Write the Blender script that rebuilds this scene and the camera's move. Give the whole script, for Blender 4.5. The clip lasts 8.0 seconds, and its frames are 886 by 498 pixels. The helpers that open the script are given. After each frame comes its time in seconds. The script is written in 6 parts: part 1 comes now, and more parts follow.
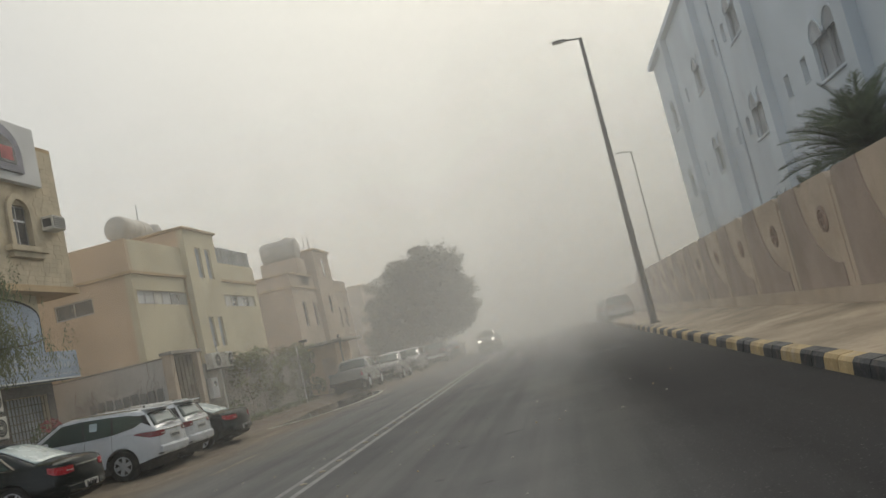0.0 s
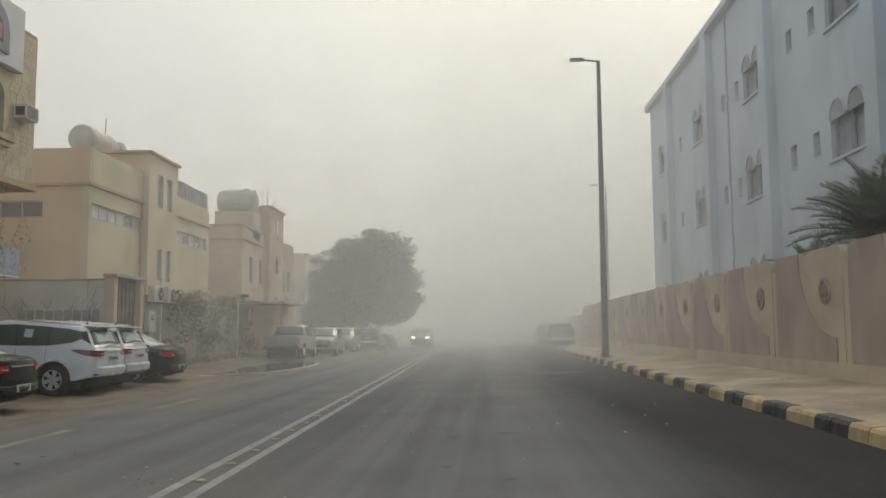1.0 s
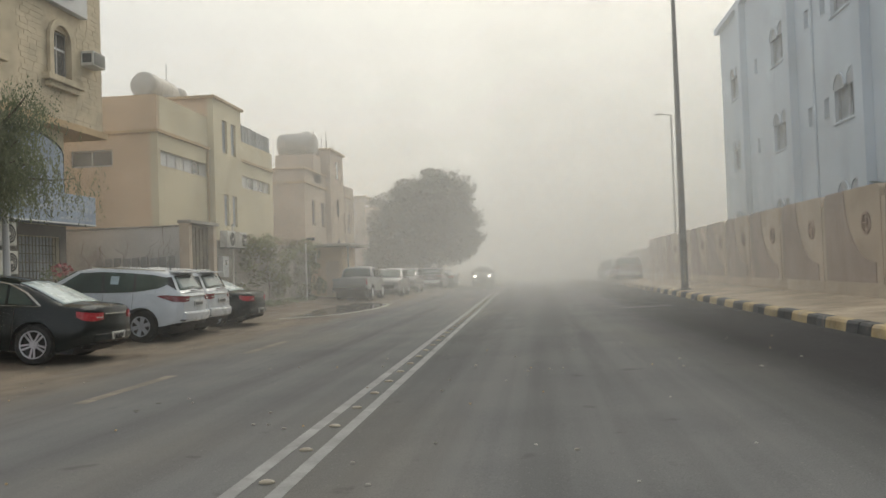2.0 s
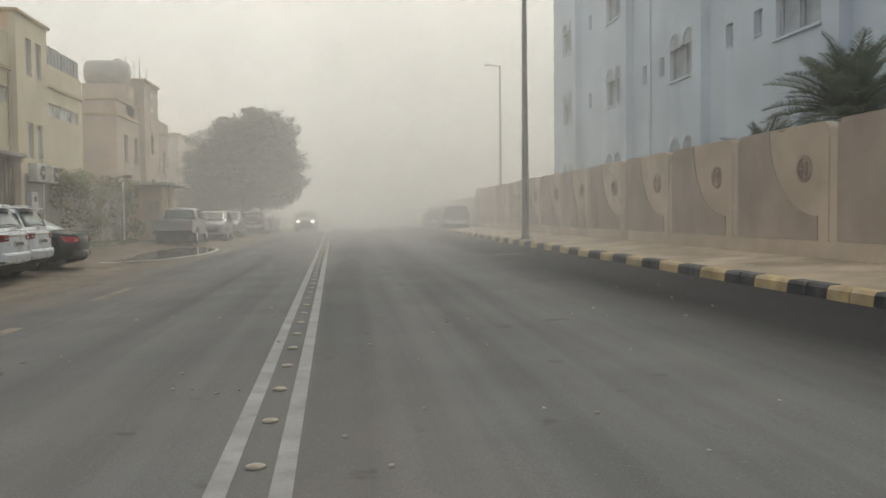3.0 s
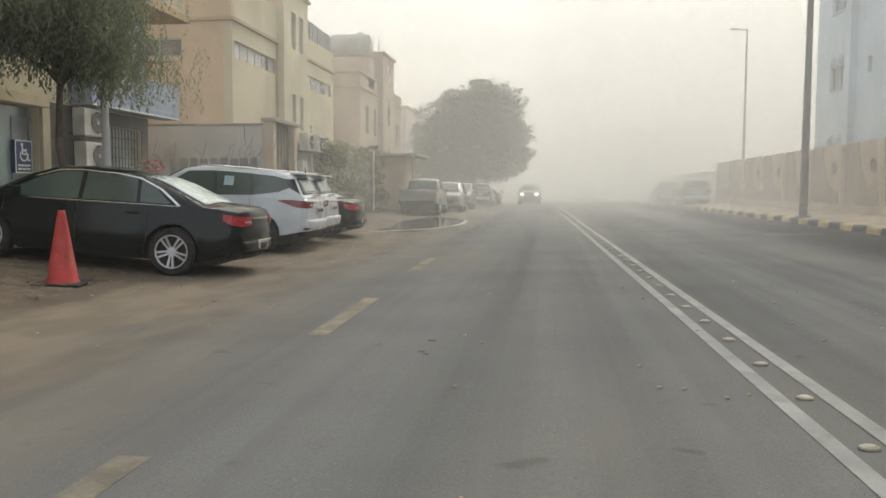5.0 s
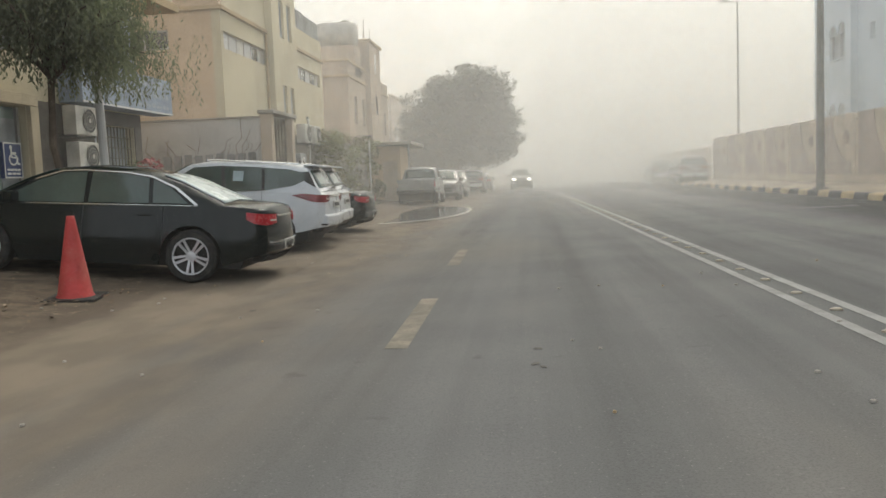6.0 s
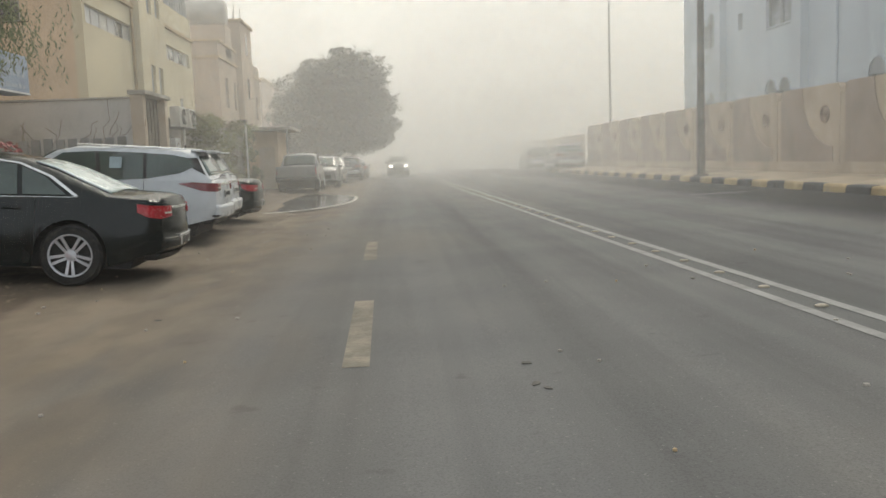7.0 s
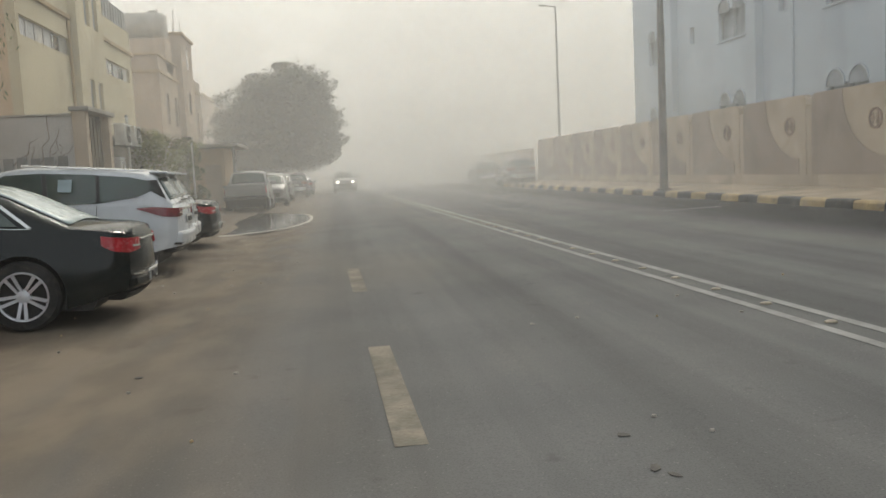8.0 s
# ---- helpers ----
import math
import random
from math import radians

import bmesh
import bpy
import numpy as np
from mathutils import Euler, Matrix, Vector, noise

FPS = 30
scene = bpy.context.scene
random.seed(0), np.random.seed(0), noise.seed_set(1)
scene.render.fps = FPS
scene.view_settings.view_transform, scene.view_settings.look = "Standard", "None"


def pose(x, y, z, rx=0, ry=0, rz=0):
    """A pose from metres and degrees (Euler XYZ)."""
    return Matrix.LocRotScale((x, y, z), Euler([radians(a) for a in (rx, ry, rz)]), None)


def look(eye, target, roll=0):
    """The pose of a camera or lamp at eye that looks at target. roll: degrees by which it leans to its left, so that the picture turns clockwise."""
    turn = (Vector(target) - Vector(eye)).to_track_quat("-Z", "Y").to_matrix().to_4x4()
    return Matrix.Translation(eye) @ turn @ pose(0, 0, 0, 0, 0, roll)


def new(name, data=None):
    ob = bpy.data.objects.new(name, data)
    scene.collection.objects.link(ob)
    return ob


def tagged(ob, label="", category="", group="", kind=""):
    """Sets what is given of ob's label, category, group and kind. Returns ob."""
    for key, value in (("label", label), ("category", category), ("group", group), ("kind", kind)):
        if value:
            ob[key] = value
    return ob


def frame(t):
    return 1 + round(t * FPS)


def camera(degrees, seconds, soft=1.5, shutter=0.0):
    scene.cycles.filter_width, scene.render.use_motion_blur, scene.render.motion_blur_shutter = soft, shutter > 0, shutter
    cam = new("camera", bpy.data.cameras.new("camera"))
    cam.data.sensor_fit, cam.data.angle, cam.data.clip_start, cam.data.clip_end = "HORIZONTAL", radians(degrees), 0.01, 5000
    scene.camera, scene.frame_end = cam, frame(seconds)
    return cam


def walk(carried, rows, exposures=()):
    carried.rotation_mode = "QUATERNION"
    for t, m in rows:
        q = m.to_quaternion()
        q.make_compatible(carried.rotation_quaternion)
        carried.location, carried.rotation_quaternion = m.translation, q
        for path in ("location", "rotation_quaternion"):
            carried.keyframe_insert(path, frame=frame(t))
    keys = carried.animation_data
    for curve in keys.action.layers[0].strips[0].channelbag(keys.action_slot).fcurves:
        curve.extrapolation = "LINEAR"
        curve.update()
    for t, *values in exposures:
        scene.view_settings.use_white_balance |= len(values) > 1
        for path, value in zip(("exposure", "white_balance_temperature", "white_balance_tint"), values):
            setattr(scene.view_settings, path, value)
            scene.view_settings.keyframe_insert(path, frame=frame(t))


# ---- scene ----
cam = camera(55.8, 8.0, soft=1.5)
PATH = [
    (0, (0.817, 0.43, 1.47), (0.578, 2.403, 1.686), -13.3),
    (0.5, (0.091, 0.764, 1.458), (-0.03, 2.75, 1.665), -7.4),
    (1, (-0.477, 0.97, 1.401), (-0.577, 2.958, 1.594), -0.4),
    (1.5, (-1.033, 1.368, 1.397), (-1.204, 3.358, 1.507), -2.0),
    (2, (-1.313, 1.552, 1.356), (-1.538, 3.538, 1.408), -2.0),
    (2.2, (-1.505, 1.657, 1.302), (-1.71, 3.646, 1.325), -1.8),
    (3.3, (-3.005, 2.70, 1.342), (-2.7, 4.674, 1.246), -0.4),
    (3.5, (-3.186, 2.733, 1.357), (-2.974, 4.721, 1.281), -0.1),
    (4, (-3.736, 3.108, 1.329), (-3.618, 5.104, 1.335), 0.2),
    (4.5, (-4.203, 3.401, 1.319), (-4.187, 5.401, 1.312), -0.1),
    (5, (-4.737, 3.666, 1.263), (-4.98, 5.646, 1.118), 0.3),
    (5.2, (-4.923, 3.853, 1.227), (-5.238, 5.822, 1.069), -0.1),
    (6.3, (-5.968, 4.924, 1.238), (-6.112, 6.911, 1.056), -3.0),
    (6.5, (-6.072, 5.069, 1.267), (-6.178, 7.057, 1.076), -3.1),
    (7, (-6.476, 5.614, 1.254), (-6.367, 7.599, 1.039), -2.2),
    (7.5, (-6.808, 6.123, 1.284), (-6.531, 8.09, 1.052), -1.4),
    (8, (-7.113, 6.669, 1.366), (-6.86, 8.644, 1.178), -2.8),
]
walk(cam, [(t, look(eye, target, roll)) for t, eye, target, roll in PATH],
     exposures=[(0, -0.3), (0.5, -0.35), (1.0, -0.25), (1.5, -0.02), (3.5, -0.05), (4.0, -0.18), (4.5, -0.05), (5.0, 0.34), (6.5, 0.3), (7.0, 0.28), (7.5, 0.2), (8.0, 0.1)])

# ---- light ----
SUN_AZ, SUN_EL = radians(16), radians(42)      # towards +y, a little to +x
sun_dir = Vector((math.sin(SUN_AZ) * math.cos(SUN_EL), math.cos(SUN_AZ) * math.cos(SUN_EL), math.sin(SUN_EL)))
world = bpy.data.worlds.new("dusty_sky")
scene.world = world
world.use_nodes = True
wt = world.node_tree
wt.nodes.clear()


def wnode(kind, **k):
    n = wt.nodes.new(kind)
    for a, v in k.items():
        if a == "op":
            n.operation = v
    return n


sky = wnode("ShaderNodeTexSky")
sky.sky_type, sky.sun_disc = "NISHITA", False
sky.sun_elevation, sky.sun_rotation, sky.dust_density, sky.air_density = SUN_EL, SUN_AZ, 8.0, 1.0
co = wnode("ShaderNodeTexCoord")
dot = wnode("ShaderNodeVectorMath", op="DOT_PRODUCT")
dot.inputs[1].default_value = sun_dir
wt.links.new(co.outputs["Generated"], dot.inputs[0])
glow = wnode("ShaderNodeValToRGB")            # bright dust round the veiled sun, bluer away from it
glow.color_ramp.elements[0].position, glow.color_ramp.elements[0].color = 0.0, (0.86, 0.91, 0.95, 1)
glow.color_ramp.elements[1].position, glow.color_ramp.elements[1].color = 1.0, (1.44, 1.39, 1.20, 1)
mid = glow.color_ramp.elements.new(0.72)
mid.color = (0.93, 0.92, 0.855, 1)
low = glow.color_ramp.elements.new(0.48)
low.color = (0.64, 0.69, 0.715, 1)
wt.links.new(dot.outputs["Value"], glow.inputs[0])
scale = wnode("ShaderNodeVectorMath", op="SCALE")
scale.inputs[3].default_value = 0.08
wt.links.new(sky.outputs[0], scale.inputs[0])
mixw = wnode("ShaderNodeMix")
mixw.data_type = "RGBA"
mixw.inputs[0].default_value = 0.9
wt.links.new(scale.outputs[0], mixw.inputs[6])
wt.links.new(glow.outputs[0], mixw.inputs[7])
bg = wnode("ShaderNodeBackground")
bg.inputs[1].default_value = 1.0
wt.links.new(mixw.outputs[2], bg.inputs[0])
wt.links.new(bg.outputs[0], wnode("ShaderNodeOutputWorld").inputs[0])
lamp = bpy.data.lights.new("sun", "SUN")
lamp.energy, lamp.angle, lamp.color = 1.4, radians(25), (1.0, 0.94, 0.82)
sun = new("sun", lamp)
sun.matrix_world = look((0, 0, 60), Vector((0, 0, 60)) - sun_dir)
scene.cycles.transparent_max_bounces = 64


# ---- materials ----
def mat(name, col, rough=0.7, metal=0.0, var=0.12, big=0.6, fine=25.0, bump=0.0, stain=None, stain_amt=0.0, rand=0.0, emit=0.0, coat=0.0, spec=0.5, thin=0.0):
    m = bpy.data.materials.new(name)
    m.use_nodes = True
    t = m.node_tree
    b = t.nodes["Principled BSDF"]
    L = t.links.new
    geo = t.nodes.new("ShaderNodeNewGeometry")

    def noise_at(s, detail=5.0):
        n = t.nodes.new("ShaderNodeTexNoise")
        n.inputs["Scale"].default_value, n.inputs["Detail"].default_value = s, detail
        L(geo.outputs["Position"], n.inputs["Vector"])
        return n.outputs[0]

    def mix(kind, f, a, c):
        n = t.nodes.new("ShaderNodeMix")
        n.data_type, n.blend_type = "RGBA", kind
        for i, v in ((0, f), (6, a), (7, c)):
            if hasattr(v, "is_linked"):
                L(v, n.inputs[i])
            else:
                n.inputs[i].default_value = v if i == 0 else (*v[:3], 1)
        return n.outputs[2]

    def ramp(v, lo, hi, a, c):
        n = t.nodes.new("ShaderNodeMapRange")
        n.inputs[1].default_value, n.inputs[2].default_value, n.inputs[3].default_value, n.inputs[4].default_value = lo, hi, a, c
        L(v, n.inputs[0])
        return n.outputs[0]

    n1, n2 = noise_at(big), noise_at(fine)
    dark = tuple(c * (1 - 2 * var) for c in col)
    lite = tuple(min(1, c * (1 + 1.2 * var)) for c in col)
    c = mix("MIX", ramp(n1, 0.3, 0.7, 0, 1), dark, lite)
    c = mix("MULTIPLY", ramp(n2, 0.3, 0.7, 0.0, min(1, 2.5 * var)), c, (0.72, 0.70, 0.67))
    if stain:
        c = mix("MIX", ramp(noise_at(big * 2.3, 8.0), 0.52, 0.72, 0, stain_amt), c, stain)
    if rand:
        oi = t.nodes.new("ShaderNodeObjectInfo")
        c = mix("MULTIPLY", ramp(oi.outputs["Random"], 0, 1, 0, rand), c, (0.45, 0.43, 0.40))
    L(c, b.inputs["Base Color"])
    L(ramp(n2, 0.3, 0.7, max(0, rough - 0.08), min(1, rough + 0.08)), b.inputs["Roughness"])
    b.inputs["Metallic"].default_value = metal
    b.inputs["Coat Weight"].default_value = coat
    b.inputs["Specular IOR Level"].default_value = spec
    b.inputs["Coat Roughness"].default_value = 0.06
    if bump:
        bp = t.nodes.new("ShaderNodeBump")
        bp.inputs["Strength"].default_value, bp.inputs["Distance"].default_value = bump, 0.02
        L(n2, bp.inputs["Height"])
        L(bp.outputs[0], b.inputs["Normal"])
    if thin:        # leaves: part of the light goes through
        tr, mx = t.nodes.new("ShaderNodeBsdfTranslucent"), t.nodes.new("ShaderNodeMixShader")
        L(mix("MULTIPLY", 1.0, c, (1.5, 1.55, 1.2)), tr.inputs[0])
        mx.inputs[0].default_value = thin
        L(b.outputs[0], mx.inputs[1])
        L(tr.outputs[0], mx.inputs[2])
        L(mx.outputs[0], t.nodes["Material Output"].inputs[0])
    if emit:
        b.inputs["Emission Color"].default_value = (*col, 1)
        b.inputs["Emission Strength"].default_value = emit
    return m


def asphalt(name):
    """Grey road, dusty sand drifting over its west edge, a darker strip by the kerb, wheel tracks along it."""
    m = bpy.data.materials.new(name)
    m.use_nodes = True
    t = m.node_tree
    b = t.nodes["Principled BSDF"]
    L = t.links.new
    geo = t.nodes.new("ShaderNodeNewGeometry")
    sep = t.nodes.new("ShaderNodeSeparateXYZ")
    L(geo.outputs["Position"], sep.inputs[0])

    def noise_at(s, stretch=(1, 1, 1), detail=5.0):
        mp = t.nodes.new("ShaderNodeMapping")
        mp.inputs["Scale"].default_value = stretch
        L(geo.outputs["Position"], mp.inputs[0])
        n = t.nodes.new("ShaderNodeTexNoise")
        n.inputs["Scale"].default_value, n.inputs["Detail"].default_value = s, detail
        L(mp.outputs[0], n.inputs["Vector"])
        return n.outputs[0]

    def math_(op, a, c):
        n = t.nodes.new("ShaderNodeMath")
        n.operation = op
        for i, v in enumerate((a, c)):
            if hasattr(v, "is_linked"):
                L(v, n.inputs[i])
            else:
                n.inputs[i].default_value = v
        return n.outputs[0]

    def ramp(v, lo, hi, a=0.0, c=1.0):
        n = t.nodes.new("ShaderNodeMapRange")
        n.interpolation_type = "SMOOTHSTEP"
        n.inputs[1].default_value, n.inputs[2].default_value, n.inputs[3].default_value, n.inputs[4].default_value = lo, hi, a, c
        L(v, n.inputs[0])
        return n.outputs[0]

    def mix(kind, f, a, c):
        n = t.nodes.new("ShaderNodeMix")
        n.data_type, n.blend_type = "RGBA", kind
        for i, v in ((0, f), (6, a), (7, c)):
            if hasattr(v, "is_linked"):
                L(v, n.inputs[i])
            else:
                n.inputs[i].default_value = v if i == 0 else (*v, 1)
        return n.outputs[2]

    wob = noise_at(0.45, (1, 0.12, 1), 6.0)
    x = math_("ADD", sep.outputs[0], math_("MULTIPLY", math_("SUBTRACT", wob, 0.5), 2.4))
    c = mix("MIX", ramp(noise_at(0.5), 0.3, 0.7), (0.138, 0.139, 0.137), (0.162, 0.162, 0.157))
    tracks = noise_at(0.9, (1.0, 0.012, 1.0), 4.0)
    fine_tracks = noise_at(5.0, (1.0, 0.02, 1.0), 3.0)
    c = mix("MULTIPLY", ramp(tracks, 0.42, 0.66, 0, 0.55), c, (0.55, 0.55, 0.57))
    c = mix("MULTIPLY", ramp(fine_tracks, 0.4, 0.7, 0, 0.24), c, (0.6, 0.6, 0.6))
    drift = noise_at(0.35, (1.0, 0.25, 1.0), 6.0)
    c = mix("MIX", ramp(drift, 0.5, 0.72, 0, 0.45), c, (0.20, 0.182, 0.152))
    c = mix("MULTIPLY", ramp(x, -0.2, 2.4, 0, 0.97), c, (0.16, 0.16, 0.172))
    grit = noise_at(85.0, detail=3.0)
    c = mix("MULTIPLY", ramp(grit, 0.45, 0.65, 0, 0.3), c, (0.45, 0.45, 0.45))
    pale = noise_at(48.0, detail=1.0)
    c = mix("MIX", ramp(pale, 0.68, 0.76, 0, 0.45), c, (0.24, 0.235, 0.22))
    blots = noise_at(2.6, detail=3.0)
    c = mix("MULTIPLY", ramp(blots, 0.66, 0.74, 0, 0.4), c, (0.45, 0.44, 0.43))
    sand = ramp(x, -6.4, -9.2)
    sand = math_("MULTIPLY", sand, ramp(noise_at(1.7, (1, 0.3, 1), 7.0), 0.28, 0.6, 0.45, 1.0))
    sand = math_("MAXIMUM", sand, ramp(x, -8.0, -9.3))
    c = mix("MIX", math_("MULTIPLY", sand, 0.9), c, mix("MIX", ramp(noise_at(2.2, (1, 0.5, 1), 8.0), 0.35, 0.65), (0.160, 0.131, 0.098), (0.207, 0.168, 0.124)))
    soil = mix("MIX", ramp(noise_at(3.1, detail=8.0), 0.42, 0.62), (0.15, 0.115, 0.083), (0.085, 0.066, 0.05))
    c = mix("MIX", ramp(x, -9.4, -11.4, 0.0, 0.9), c, soil)
    damp = noise_at(0.8, (1.0, 0.55, 1.0), 7.0)
    c = mix("MIX", math_("MULTIPLY", ramp(x, -7.6, -9.6), ramp(damp, 0.5, 0.64, 0, 0.6)), c, (0.085, 0.067, 0.052))
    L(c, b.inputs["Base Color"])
    b.inputs["Roughness"].default_value = 0.92
    b.inputs["Specular IOR Level"].default_value = 0.2
    bp = t.nodes.new("ShaderNodeBump")
    bp.inputs["Strength"].default_value, bp.inputs["Distance"].default_value = 0.22, 0.008
    L(grit, bp.inputs["Height"])
    L(bp.outputs[0], b.inputs["Normal"])
    return m


def dust(name, density):
    """Airborne dust haze for see-through sheets: mostly clear, scattering daylight both ways, thicker near the ground
    and thinning out upwards.
    """
    m = bpy.data.materials.new(name)
    m.use_nodes = True
    t = m.node_tree
    t.nodes.clear()
    L = t.links.new
    geo = t.nodes.new("ShaderNodeNewGeometry")
    sep = t.nodes.new("ShaderNodeSeparateXYZ")
    L(geo.outputs["Position"], sep.inputs[0])
    n = t.nodes.new("ShaderNodeTexNoise")
    n.inputs["Scale"].default_value, n.inputs["Detail"].default_value = 0.09, 3.0
    L(geo.outputs["Position"], n.inputs["Vector"])
    fall = t.nodes.new("ShaderNodeValToRGB")
    e = fall.color_ramp.elements
    e[0].position, e[0].color = 0.0, (1, 1, 1, 1)
    e[1].position, e[1].color = 1.0, (0, 0, 0, 1)
    for p, v in ((0.06, 0.86), (0.2, 0.64), (0.4, 0.36), (0.65, 0.10)):
        k = e.new(p)
        k.color = (v, v, v, 1)
    hi = t.nodes.new("ShaderNodeMapRange")
    hi.inputs[1].default_value, hi.inputs[2].default_value = 0.0, 40.0
    L(sep.outputs[2], hi.inputs[0])
    L(hi.outputs[0], fall.inputs[0])
    amt = t.nodes.new("ShaderNodeMapRange")
    amt.inputs[1].default_value, amt.inputs[2].default_value = 0.25, 0.75
    amt.inputs[3].default_value, amt.inputs[4].default_value = 0.6 * density, 1.4 * density
    L(n.outputs[0], amt.inputs[0])
    mul = t.nodes.new("ShaderNodeMath")
    mul.operation = "MULTIPLY"
    L(amt.outputs[0], mul.inputs[0])
    L(fall.outputs[0], mul.inputs[1])
    near = t.nodes.new("ShaderNodeMapRange")      # haze set by distance: thicker further down the street
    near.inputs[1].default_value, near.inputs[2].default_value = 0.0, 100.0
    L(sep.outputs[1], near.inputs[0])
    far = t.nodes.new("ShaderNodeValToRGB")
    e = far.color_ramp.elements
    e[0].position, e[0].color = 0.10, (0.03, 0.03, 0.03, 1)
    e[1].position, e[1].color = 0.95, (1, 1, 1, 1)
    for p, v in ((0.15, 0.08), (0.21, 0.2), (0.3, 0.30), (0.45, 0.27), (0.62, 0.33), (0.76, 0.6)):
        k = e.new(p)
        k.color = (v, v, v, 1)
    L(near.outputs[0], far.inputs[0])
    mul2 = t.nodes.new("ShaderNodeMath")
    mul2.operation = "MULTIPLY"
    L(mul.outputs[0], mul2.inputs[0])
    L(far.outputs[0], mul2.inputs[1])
    mul = mul2
    across = t.nodes.new("ShaderNodeMapRange")
    across.inputs[1].default_value, across.inputs[2].default_value = -20.0, 10.0
    L(sep.outputs[0], across.inputs[0])
    side = t.nodes.new("ShaderNodeValToRGB")      # haze set across the street: thickest to the east, thinnest near x = -9
    e = side.color_ramp.elements
    e[0].position, e[0].color = 0.0, (0.64, 0.64, 0.64, 1)
    e[1].position, e[1].color = 1.0, (1, 1, 1, 1)
    for p, v in ((0.2, 0.55), (0.37, 0.45), (0.45, 0.55), (0.55, 0.75), (0.75, 0.94)):
        k = e.new(p)
        k.color = (v, v, v, 1)
    L(across.outputs[0], side.inputs[0])
    mul3 = t.nodes.new("ShaderNodeMath")
    mul3.operation = "MULTIPLY"
    L(mul.outputs[0], mul3.inputs[0])
    L(side.outputs[0], mul3.inputs[1])
    mul = mul3
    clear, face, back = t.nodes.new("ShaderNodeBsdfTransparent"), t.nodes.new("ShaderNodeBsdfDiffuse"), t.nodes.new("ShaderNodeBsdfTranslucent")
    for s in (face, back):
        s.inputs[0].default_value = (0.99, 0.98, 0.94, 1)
    half, out = t.nodes.new("ShaderNodeMixShader"), t.nodes.new("ShaderNodeMixShader")
    half.inputs[0].default_value = 0.55
    L(face.outputs[0], half.inputs[1])
    L(back.outputs[0], half.inputs[2])
    L(mul.outputs[0], out.inputs[0])
    L(clear.outputs[0], out.inputs[1])
    L(half.outputs[0], out.inputs[2])
    L(out.outputs[0], t.nodes.new("ShaderNodeOutputMaterial").inputs[0])
    return m


